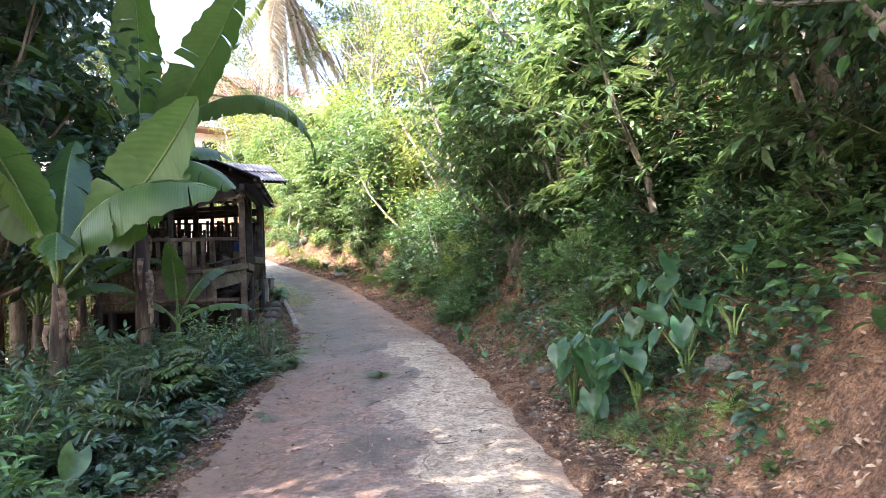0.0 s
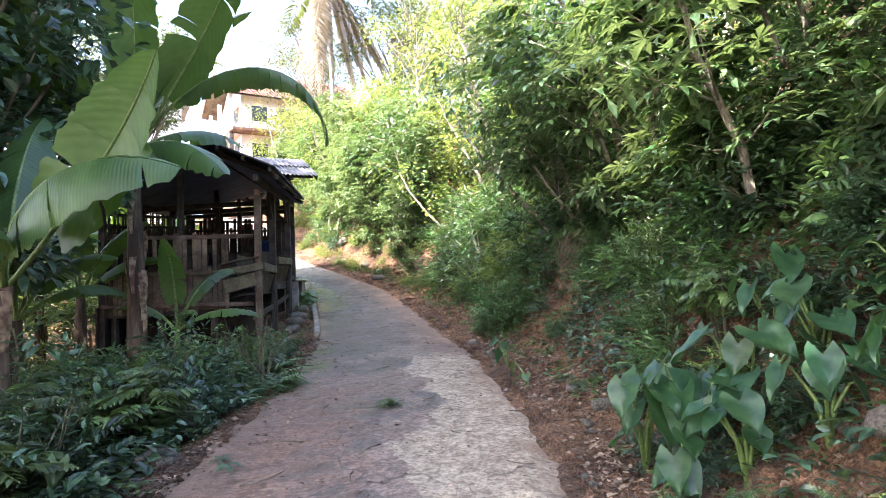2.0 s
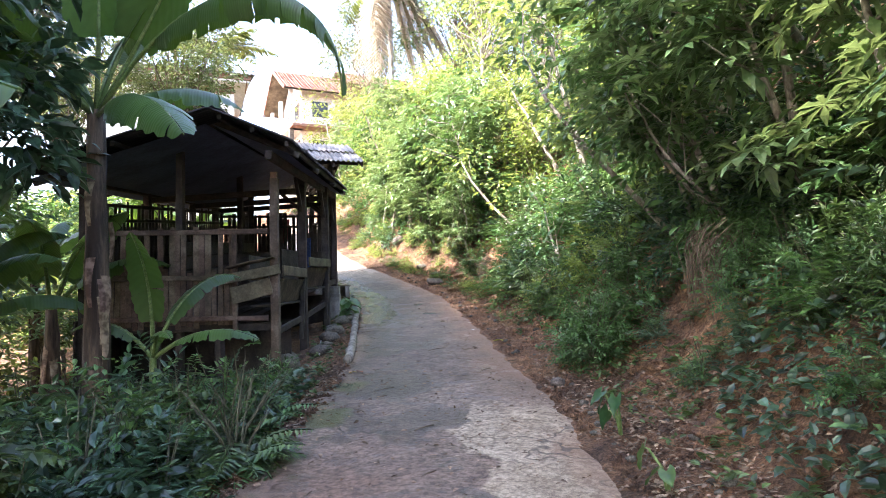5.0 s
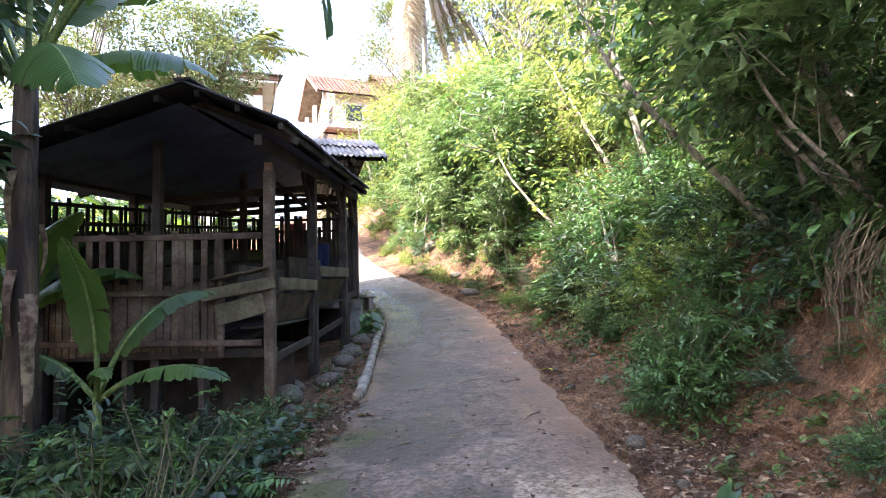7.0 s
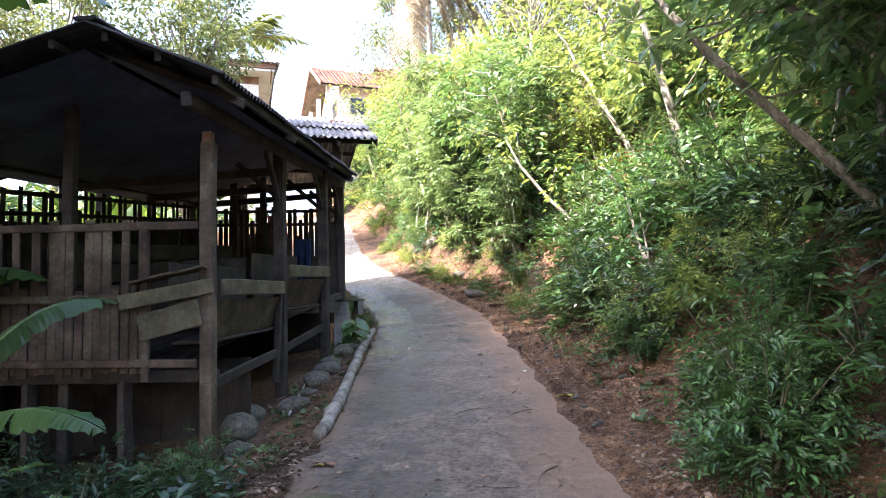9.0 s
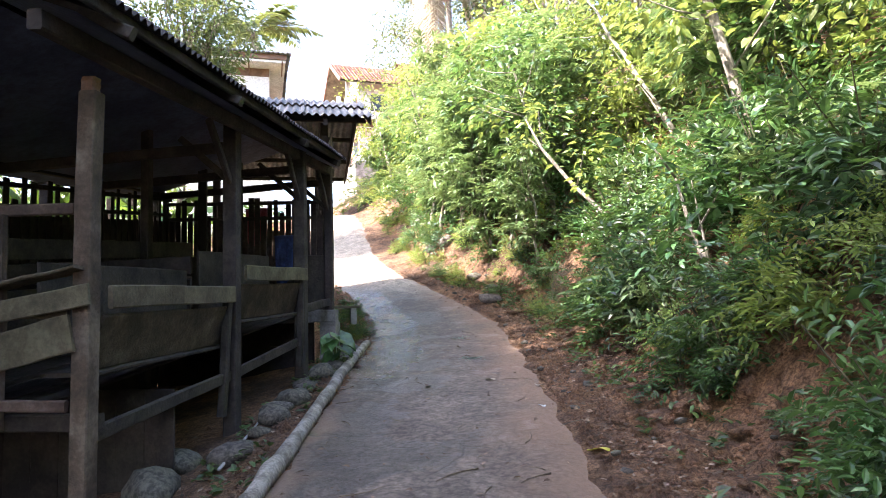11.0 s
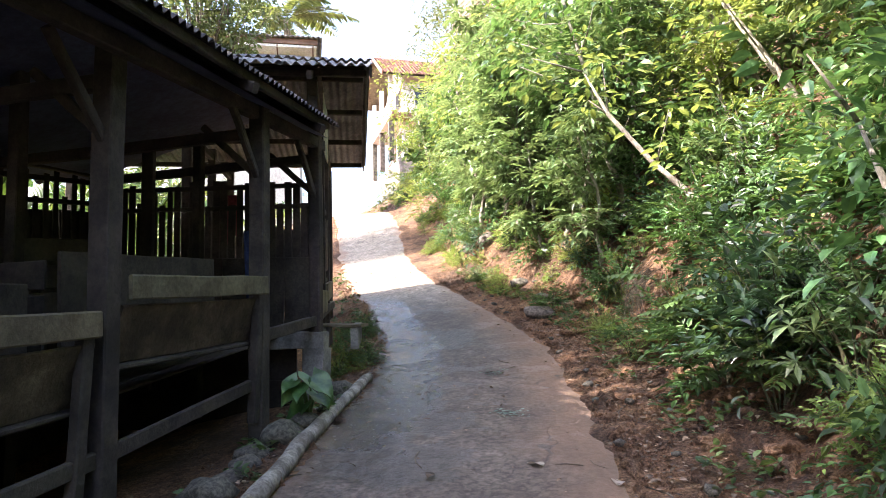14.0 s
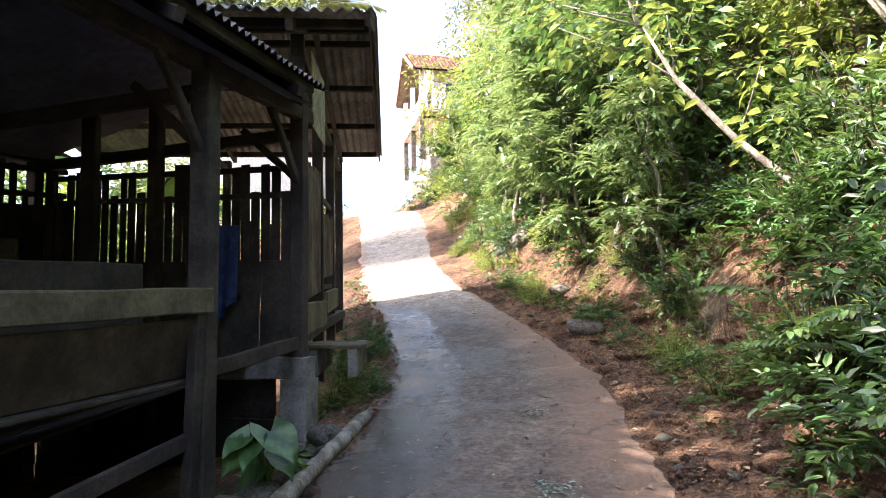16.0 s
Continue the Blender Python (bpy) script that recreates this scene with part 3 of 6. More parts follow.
def build_shed():
    rng = random.Random(11)
    shed = new("cattle_shed")
    shed.location = (0, 0, 0)
    tagged(shed, "open timber cattle shed on posts with a dark sheet roof", "shed")
    A, B, D, C = V3(-4.52, 14.6, 0), V3(-5.10, 17.08, 0), V3(-5.38, 19.05, 0), V3(-5.73, 20.58, 0)
    u = V3(-0.19, 0.982, 0)
    v = V3(-0.982, -0.19, 0)
    wide = 3.0

    def up(p, z):
        return V3(p.x, p.y, z)

    def add(name, p, q, w, h, mat, label="", upv=(0, 0, 1), rough=0.006):
        return part(name, beam_mesh(name, p, q, w, h, mat, upv, 0.01, rng, rough), shed, label)

    # posts on the lane side
    for p, z0, z1, w in ((A, 0.75, 3.86, 0.13), (B, 0.9, 4.55, 0.15), (D, 1.1, 4.6, 0.15), (C, 2.3, 4.8, 0.13)):
        add("post", up(p, z0), up(p, z1), w, w, WOOD if p is A else WOOD_SHADED, "", tuple(u))
    add("post_cap", up(A, 3.855), up(A, 3.97), 0.10, 0.09, BROWN_PAINT, "weathered red-brown post top", tuple(u))
    # concrete pier and beam under the far corner
    add("pier", up(C, 1.3), up(C, 2.12), 0.26, 0.26, CONCRETE, "grey concrete pier", tuple(u))
    add("sill_beam", up(C + v * -0.12, 2.22), up(C + v * 1.2, 2.22), 0.18, 0.2, CONCRETE, "concrete beam")
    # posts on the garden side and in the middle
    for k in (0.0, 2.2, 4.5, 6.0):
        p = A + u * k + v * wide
        add("post", up(p, 0.3 + k * 0.15), up(p, 3.95 + k * 0.08), 0.12, 0.12, WOOD_SHADED, "", tuple(u))
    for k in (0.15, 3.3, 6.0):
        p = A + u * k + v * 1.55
        add("post", up(p, 0.6 + k * 0.12), up(p, 4.45 + k * 0.08), 0.11, 0.11, WOOD_SHADED, "", tuple(u))
    # roof: two slopes about a ridge that follows the lane
    r0, r1 = V3(-5.06, 13.55, 4.77), V3(-6.45, 20.75, 5.32)
    e0, e1 = V3(-3.92, 13.95, 4.28), V3(-5.28, 20.35, 4.72)
    l0, l1 = V3(-7.75, 12.9, 3.92), V3(-9.1, 19.9, 4.45)
    for i in range(7):
        s0, s1 = i / 7, (i + 1) / 7 + 0.012
        lift = V3(0, 0, 0.012 * (i % 2))
        part("roof_sheet", corrugated("roof_sheet", r0.lerp(r1, s0) + lift, r0.lerp(r1, s1) + lift, e0.lerp(e1, s1) + lift, e0.lerp(e1, s0) + lift, 11, SHEET_DARK, rng), shed, "dark corrugated roof sheet")
        part("roof_sheet", corrugated("roof_sheet", r0.lerp(r1, s0) + lift, r0.lerp(r1, s1) + lift, l0.lerp(l1, s1) + lift, l0.lerp(l1, s0) + lift, 11, SHEET_DARK, rng), shed, "dark corrugated roof sheet")
    part("ridge_cap", beam_mesh("ridge_cap", r0 + V3(0, 0, 0.03), r1 + V3(0, 0, 0.03), 0.22, 0.03, SHEET_DARK, (0, 0, 1), 0.01, rng), shed)
    # navy sheet added under the rafters, coloured as the hazy shade there
    for o0, o1 in ((e0, e1), (l0, l1)):
        s = Soup()
        pts = []
        for dz in (-0.215, -0.225):
            for j in range(9):
                for i in range(13):
                    p = r0.lerp(r1, 0.012 + 0.976 * i / 12).lerp(o0.lerp(o1, 0.012 + 0.976 * i / 12), 0.02 + 0.90 * j / 8)
                    pts.append((p.x, p.y, p.z + dz - 0.03 * abs(math.sin(i * 1.57 + 0.4)) * math.sin(j / 8 * math.pi) + rng.uniform(-0.004, 0.004)))
        half = 9 * 13
        f = [q for j in range(8) for i in range(12) for k in (j * 13 + i,) for q in ((k, k + 1, k + 14, k + 13), (half + k + 13, half + k + 14, half + k + 1, half + k))]
        s.add(pts, f)
        part("roof_shade_sheet", s.mesh("roof_shade_sheet", ROOF_SHADE, True), shed, "added navy sheet for the hazy shade under the roof")
    # purlins, rafters, ties
    for k in (0.12, 0.5, 0.92):
        add("purlin", r0.lerp(e0, k) + V3(0, 0.05, -0.075), r1.lerp(e1, k) + V3(0, -0.1, -0.075), 0.06, 0.08, WOOD_SHADED)
        add("purlin", r0.lerp(l0, k) + V3(0, 0.05, -0.075), r1.lerp(l1, k) + V3(0, -0.1, -0.075), 0.06, 0.08, WOOD_SHADED)
    for k in (0.08, 0.36, 0.68, 0.93):
        add("rafter", r0.lerp(r1, k) + V3(0, 0, -0.15), e0.lerp(e1, k) + V3(0, 0, -0.15), 0.07, 0.09, WOOD_SHADED)
        add("rafter", r0.lerp(r1, k) + V3(0, 0, -0.15), l0.lerp(l1, k) + V3(0, 0, -0.15), 0.07, 0.09, WOOD_SHADED)
    add("wall_plate", V3(-4.30, 13.95, 4.10), up(C + u * 0.2, 4.62), 0.10, 0.13, WOOD_SHADED)
    add("wall_plate", up(A + v * wide + u * -0.9, 3.86), up(A + u * 6.2 + v * wide, 4.42), 0.09, 0.11, WOOD_SHADED)
    for p, z in ((B, 4.12), (D, 4.3), (C, 4.42)):
        add("tie_beam", up(p, z), up(p + v * wide, z - 0.1), 0.08, 0.11, WOOD_SHADED)
    for p, z in ((B, 3.65), (D, 3.8), (C, 3.9)):
        add("brace", up(p, z), up(p, z) + u * -0.55 + V3(0, 0, 0.62), 0.06, 0.07, WOOD_SHADED)
        add("brace", up(p, z + 0.05), up(p, z + 0.05) + v * 0.6 + V3(0, 0, 0.55), 0.06, 0.07, WOOD_SHADED)
    # front wall of boards: a low close wall with pales that stand higher
    n = 25
    for i in range(n):
        k = 0.62 + (wide - 0.62) * (i + 0.5) / n
        p = A + v * k + u * rng.uniform(-0.012, 0.012)
        tall = i % 2 == 0 or i in (5, 9)
        top = (3.05 if tall else 2.42) + rng.uniform(-0.05, 0.05) + 0.03 * k
        lean = v * rng.uniform(-0.012, 0.012)
        add("board", up(p, 1.58 + rng.uniform(-0.05, 0.02)), up(p + lean, top), 0.09 + rng.uniform(-0.01, 0.008), 0.02, WOOD, "", tuple(u), 0.003)
    for z, mat in ((3.02, WOOD), (2.30, WOOD), (1.66, WOOD)):
        add("rail", up(A + v * 0.1 - u * 0.05 * (z < 3), z), up(A + v * wide - u * 0.05 * (z < 3), z + 0.06), 0.045, 0.08, mat)
    add("floor_beam", up(A + v * -0.05 + u * 0.1, 1.53), up(A + v * (wide + 0.2) + u * 0.1, 1.55), 0.1, 0.12, WOOD_SHADED)
    for k in (0.9, 1.9, 2.8):
        add("stilt", up(A + v * k + u * 0.1, 0.35), up(A + v * k + u * 0.1, 1.5), 0.11, 0.11, WOOD_SHADED)
    # patched boards by the corner post
    f = u * -0.09
    add("patch_board", up(A + v * 0.72, 2.46) + f, up(A - v * 0.02, 2.60) + f, 0.025, 0.17, WOOD, "", tuple(v))
    add("patch_board", up(A + v * 0.85, 2.27) + f * 1.3, up(A - v * 0.10, 2.42) + f * 1.3, 0.025, 0.15, WOOD_PALE, "mossy pale board")
    add("patch_board", up(A + v * 0.66, 2.02) + f, up(A + v * 0.04, 2.16) + f, 0.025, 0.26, WOOD_PALE)
    add("patch_post", up(A + v * 0.62, 1.5) + f * 0.5, up(A + v * 0.62, 3.0) + f * 0.5, 0.07, 0.07, WOOD, "", tuple(u))
    # feed troughs along the lane, between the posts
    for p, q, z in ((A + u * 0.12, B - u * 0.15, 2.42), (B + u * 0.12, D - u * 0.05, 2.74)):
        out = v * -0.10
        add("trough_rim", up(p, z - 0.02) + out, up(q, z + 0.06) + out, 0.035, 0.17, WOOD_PALE, "worn pale plank along the trough")
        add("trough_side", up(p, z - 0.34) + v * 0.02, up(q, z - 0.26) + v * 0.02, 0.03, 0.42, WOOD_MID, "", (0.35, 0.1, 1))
        add("trough_bottom", up(p, z - 0.56) + v * 0.22, up(q, z - 0.48) + v * 0.22, 0.42, 0.035, WOOD_SHADED)
        add("trough_back", up(p, z - 0.1) + v * 0.45, up(q, z - 0.02) + v * 0.45, 0.03, 0.7, WOOD_SHADED)
        add("trough_strut", up(q - u * 0.08, z - 1.2), up(q - u * 0.08, z + 0.02) + out * 0.6, 0.08, 0.09, WOOD_SHADED, "", tuple(u))
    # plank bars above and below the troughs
    add("bar", up(A + u * 0.1, 1.45), up(B, 1.62), 0.05, 0.11, WOOD_SHADED)
    add("bar", up(B, 1.62), up(D, 1.9), 0.05, 0.11, WOOD_SHADED)
    add("bar", up(D, 2.32), up(C, 2.45), 0.05, 0.12, WOOD_SHADED)
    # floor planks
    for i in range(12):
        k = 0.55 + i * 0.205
        add("floor_plank", up(A + v * k + u * 0.1, 1.62), up(C + v * k + u * 0.3, 2.30), 0.19, 0.03, WOOD_SHADED, "", (0, 0, 1), 0.003)

    def pale_fence(p, q, z0p, z0q, z1p, z1q, count, mat, low, backed=7, drop=0.42):
        for i in range(count):
            t = (i + 0.5) / count
            b = p.lerp(q, t)
            zz0, zz1 = z0p + (z0q - z0p) * t, z1p + (z1q - z1p) * t
            cut = (i % 3 == 1) * low
            add("pale", up(b, zz0), up(b + u * rng.uniform(-0.01, 0.01), zz1 - cut + rng.uniform(-0.05, 0.04)), 0.085 + rng.uniform(-0.015, 0.015), 0.02, mat, "", tuple((q - p).cross(V3(0, 0, 1)).normalized()), 0.002)
        for i in range(backed):
            t0, t1 = i / 7, (i + 1) / 7 - 0.004
            off = (q - p).cross(V3(0, 0, 1)).normalized() * -0.03
            zb, zt = z0p + (z0q - z0p) * t0, z1p + (z1q - z1p) * t0 - drop
            add("backing_board", up(p.lerp(q, t0), (zb + zt) / 2) + off, up(p.lerp(q, t1), (zb + zt) / 2 + (z1q - z1p) * 0.13) + off, 0.02, zt - zb, mat)
        for dz in (0.06, 0.32):
            add("rail", up(p, z1p - dz), up(q, z1q - dz), 0.035, 0.06, mat)

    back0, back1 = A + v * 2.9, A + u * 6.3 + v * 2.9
    pale_fence(back0, back1, 1.7, 2.2, 3.62, 4.35, 44, WOOD_SHADED, 0.26)
    pale_fence(C + u * 0.05, C + v * 2.9 + u * 0.05, 2.3, 2.2, 4.16, 4.25, 27, WOOD_SHADED, 0.26, 7, 0.95)
    pale_fence(A + v * wide, A + v * wide + u * 0.9, 1.6, 1.7, 3.4, 3.5, 6, WOOD_SHADED, 0.2)
    # boards added below the floor to keep sunlight out from under the shed
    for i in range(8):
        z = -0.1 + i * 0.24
        add("skirt_board", up(A + v * 3.08 + u * -0.1, z), up(A + v * 3.08 + u * 6.2, z + 0.75), 0.025, 0.262, WOOD_SHADED)
        add("skirt_board", up(C + u * 0.12 + v * 0.3, z + 0.75), up(C + u * 0.12 + v * 3.0, z + 0.75), 0.025, 0.262, WOOD_SHADED)
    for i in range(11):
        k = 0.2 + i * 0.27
        add("skirt_board", up(A + v * k + u * 1.3, 0.35), up(A + v * k + u * 1.3, 1.62), 0.272, 0.025, WOOD_SHADED, "", tuple(u))
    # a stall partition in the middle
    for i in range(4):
        add("stall_board", up(B + v * 0.5 + u * 0.05, 2.1 + i * 0.24), up(B + v * 2.8 + u * 0.05, 2.1 + i * 0.24), 0.025, 0.2, WOOD_SHADED, "", (0, 0, 1))
        add("stall_board", up(A + u * 0.2 + v * 1.6, 2.1 + i * 0.24), up(D + v * 1.6, 2.5 + i * 0.24), 0.025, 0.2, WOOD_SHADED, "", (0, 0, 1))
    return shed


build_shed()


def cloth(name, label, x, y, z, w, h, yaw, mat, rs):
    s = Soup()
    n, m = 10, 8
    v = []
    for j in range(m + 1):
        for i in range(n + 1):
            a, b = i / n, j / m
            v.append(((a - 0.5) * w * (1 - 0.15 * b), 0.03 * math.sin(a * 14 + b) * b, -b * h * (1 + 0.1 * math.sin(a * 5))))
    f = [(j * (n + 1) + i, j * (n + 1) + i + 1, (j + 1) * (n + 1) + i + 1, (j + 1) * (n + 1) + i) for j in range(m) for i in range(n)]
    s.add(v, f)
    ob = new(name, s.mesh(name, mat, True))
    ob.matrix_basis = pose(x, y, z, 0, 0, yaw)
    ob.modifiers.new("thick", "SOLIDIFY").thickness = 0.006
    return tagged(ob, label, "cloth")


cloth("hanging_cloth", "blue cloth hung inside the shed", -6.4, 20.31, 3.55, 0.32, 0.8, 10, CLOTH_BLUE, None)
cloth("hanging_cloth", "red cloth hung behind the pale fence", -7.2, 20.75, 4.12, 0.4, 0.6, 10, CLOTH_RED, None)


def build_far_shed():
    """The second shed, turned with the lane, with grey corrugated sheets."""
    rng = random.Random(5)
    shed = new("goat_shed")
    tagged(shed, "timber shed with grey corrugated roof sheets", "shed")
    u = V3(-0.494, 0.87, 0)
    v = V3(-0.87, -0.494, 0)
    near = V3(-4.87, 20.5, 0)
    deep, wide = 6.6, 5.4

    def pt(a, b, z):
        p = near + u * a + v * b
        return V3(p.x, p.y, z)

    def add(name, p, q, w, h, mat, label="", upv=(0, 0, 1), rough=0.005):
        return part(name, beam_mesh(name, p, q, w, h, mat, upv, 0.01, rng, rough), shed, label)

    zf, zr, zb = 5.42, 6.36, 5.74
    for i in range(5):
        b0, b1 = wide * i / 5 - 0.02, wide * (i + 1) / 5 + 0.03
        lift = 0.014 * (i % 2)
        for a0, z0, a1, z1 in ((0, zf, 1.15, zf + 0.49), (1.05, zf + 0.47, 2.2, zr)):
            part("roof_sheet", corrugated("roof_sheet", pt(a0, b0, z0 + lift + 0.02 * (a0 > 0)), pt(a0, b1, z0 + lift + 0.02 * (a0 > 0)), pt(a1, b1, z1 + lift + 0.02 * (a0 > 0)), pt(a1, b0, z1 + lift + 0.02 * (a0 > 0)), 9, SHEET, rng), shed, "grey corrugated sheet")
        for a0, z0, a1, z1 in ((2.15, zr, 4.5, zr - 0.33), (4.35, zr - 0.32, deep, zb)):
            part("roof_sheet", corrugated("roof_sheet", pt(a0, b0, z0 + lift), pt(a0, b1, z0 + lift), pt(a1, b1, z1 + lift), pt(a1, b0, z1 + lift), 9, SHEET, rng), shed, "grey corrugated sheet")
    for a, z in ((0.35, zf + 0.09), (1.2, zf + 0.43), (2.0, zr - 0.15), (2.5, zr - 0.12), (3.7, zr - 0.27), (5.0, zr - 0.45), (6.2, zb + 0.0)):
        add("purlin", pt(a, 0.08, z - 0.07), pt(a, wide - 0.1, z - 0.07), 0.06, 0.09, WOOD_SHADED)
    for b in (0.75, 2.7, 5.0):
        add("rafter", pt(0.1, b, zf - 0.1), pt(2.2, b, zr - 0.14), 0.07, 0.1, WOOD_SHADED)
        add("rafter", pt(6.5, b, zb - 0.1), pt(2.2, b, zr - 0.14), 0.07, 0.1, WOOD_SHADED)
        add("tie_beam", pt(0.6, b, zf - 0.12), pt(6.0, b, zf - 0.1), 0.08, 0.1, WOOD_SHADED)
    for a in (0.7, 2.5, 4.2, 5.9):
        for b in (0.75, 2.7, 5.0):
            add("post", pt(a, b, 1.6 + a * 0.12), pt(a, b, zf + 0.05), 0.13, 0.13, WOOD_SHADED, "", tuple(u))
    add("fascia", pt(0.05, 0.03, zf - 0.06), pt(2.2, 0.03, zr - 0.06), 0.03, 0.14, WOOD_SHADED)
    add("fascia", pt(6.55, 0.03, zb - 0.06), pt(2.2, 0.03, zr - 0.06), 0.03, 0.14, WOOD_SHADED)
    # slatted walls on the lane side and across the end
    n = 18
    for i in range(n):
        a = 0.8 + 1.65 * (i + 0.5) / n
        add("pale", pt(a, 0.72, 2.75 + a * 0.1), pt(a, 0.72, 4.15 + a * 0.12 + rng.uniform(-0.04, 0.04)), 0.07, 0.02, WOOD, "", tuple(v), 0.002)
    for i in range(16):
        a = 2.65 + 1.5 * (i + 0.5) / 16
        add("pale", pt(a, 0.72, 2.9 + a * 0.1), pt(a, 0.72, 3.75 + a * 0.1 + rng.uniform(-0.04, 0.04)), 0.07, 0.02, WOOD, "", tuple(v), 0.002)
    for z in (2.95, 4.12):
        add("rail", pt(0.7, 0.75, z), pt(4.3, 0.75, z + 0.2), 0.05, 0.07, WOOD_SHADED)
    add("sill_board", pt(0.6, 0.68, 2.66), pt(2.6, 0.68, 2.74), 0.06, 0.3, WOOD_PALE, "pale sill plank")
    add("sill_board", pt(2.7, 0.68, 2.86), pt(4.3, 0.68, 2.98), 0.06, 0.28, WOOD_PALE, "pale sill plank")
    for i in range(8):
        b = 0.85 + i * 0.27
        add("wall_board", pt(4.25, b, 2.6), pt(4.25, b, 4.1 + rng.uniform(-0.1, 0.1)), 0.2, 0.02, WOOD_SHADED, "", tuple(u), 0.003)
    add("floor_beam", pt(0.6, 0.72, 2.5), pt(6, 0.72, 2.75), 0.12, 0.14, WOOD_SHADED)
    add("hung_panel", pt(0.75, 0.62, 4.95), pt(2.0, 0.62, 5.1), 0.012, 0.75, POSTER, "faded board hung under the eave")
    return shed


build_far_shed()


# ---- plants ----
def heart_leaf(size, rs):
    """A broad heart-shaped leaf with a folded rib and wavy rim, hung from its stalk."""
    s = Soup()
    n = 9
    v = []
    for i in range(n + 1):
        t = i / n
        w = 0.5 * math.sin(math.pi * min(1, 0.16 + t * 0.84)) ** 0.8 * (1 - t) ** 0.32 if t < 1 else 0
        y = -0.32 + 1.32 * t
        for k in (-1, -0.55, 0, 0.55, 1):
            x = k * w * 0.95
            notch = 0.32 * (1 - t / 0.3) * (1 - abs(k)) if t < 0.3 else 0
            z = 0.10 * abs(k) - 0.22 * t * t + 0.03 * math.sin(t * 13 + k * 3)
            v.append((x * size, (y + notch) * size, z * size))
    f = [(i * 5 + k, i * 5 + k + 1, (i + 1) * 5 + k + 1, (i + 1) * 5 + k) for i in range(n) for k in range(4)]
    s.add(v, f)
    return s


def build_taro(label, x, y, n, height, size, seed, mat=LEAF_TARO):
    rs = np.random.RandomState(seed)
    root = new("taro_plant")
    z = ground(x, y)
    root.location = (x, y, z)
    tagged(root, label, "plant")
    for i in range(n):
        a = rs.normal(-2.1 if x > 0 else -0.9, 1.1)
        h = height * rs.uniform(0.45, 1.1)
        r = h * rs.uniform(0.25, 0.6)
        top = Vector((math.cos(a) * r, math.sin(a) * r, h))
        st = Soup()
        tube(st, [(0, 0, -0.05), (top.x * 0.25, top.y * 0.25, h * 0.55), (top.x * 0.8, top.y * 0.8, h * 0.98), tuple(top)], [0.016, 0.012, 0.008, 0.006], 6)
        stalk = part("stalk", st.mesh("stalk", PETIOLE, True), root)
        s = heart_leaf(size * rs.uniform(0.6, 1.15), rs)
        part("leaf", s.mesh("leaf", mat, True), root, "", Matrix.Translation(top) @ pose(0, 0, 0, rs.uniform(-66, -12), rs.uniform(-24, 24), math.degrees(a) - 90 + rs.uniform(-25, 25)))
    return root


def banana_blade(length, width, droop, rise, seed, tears=0.25, fold=0.35, twist=0.0):
    """A banana leaf along +y: stalk, arching rib, and a blade torn between its veins."""
    rs = np.random.RandomState(seed)
    s, rib = Soup(), Soup()
    n = 44
    ts = np.linspace(0, 1, n + 1)
    py, pz, ang = [0.0], [0.0], rise
    for i in range(n):
        ang -= droop / n * (0.3 + 1.6 * (i / n))
        py.append(py[-1] + math.cos(ang) * length / n)
        pz.append(pz[-1] + math.sin(ang) * length / n)
    tube(rib, [(0, py[i], pz[i] - 0.012) for i in range(0, n + 1, 4)], [0.030 * (1 - 0.85 * t) + 0.003 for t in ts[::4]], 6)
    start = 12
    for side in (-1, 1):
        hang = fold
        i = start
        while i < n:
            run = int(rs.randint(2, 4)) if rs.rand() < tears else int(rs.randint(5, 13))
            j = min(n, i + run)
            v = []
            sag = hang + rs.uniform(-0.12, 0.18)
            for k in range(i, j + 1):
                t = (k - start) / (n - start)
                w = width * 0.5 * (math.sin(math.pi * (0.06 + 0.94 * t) ** 0.8) ** 0.55 if t < 1 else 0.0)
                w *= 1 + 0.05 * math.sin(k * 1.7 + seed)
                gap = 0.35 * length / n * (k == j and j < n)
                for c in (0, 0.35, 0.7, 1.0):
                    a = sag + 0.5 * c * sag
                    ca = twist * side
                    v.append((side * (0.008 + w * c * math.cos(a + ca)), py[k] - gap * c + 0.20 * w * c, pz[k] - w * c * math.sin(a + ca) + 0.06 * w * math.sin(3.0 * c) + 0.012 * math.sin(k * 2.2) * c))
            m = j - i
            f = []
            for k in range(m):
                for c in range(3):
                    q = (k * 4 + c, k * 4 + c + 1, (k + 1) * 4 + c + 1, (k + 1) * 4 + c)
                    f.append(q if side > 0 else q[::-1])
            s.add(v, f)
            i = j
    return s, rib


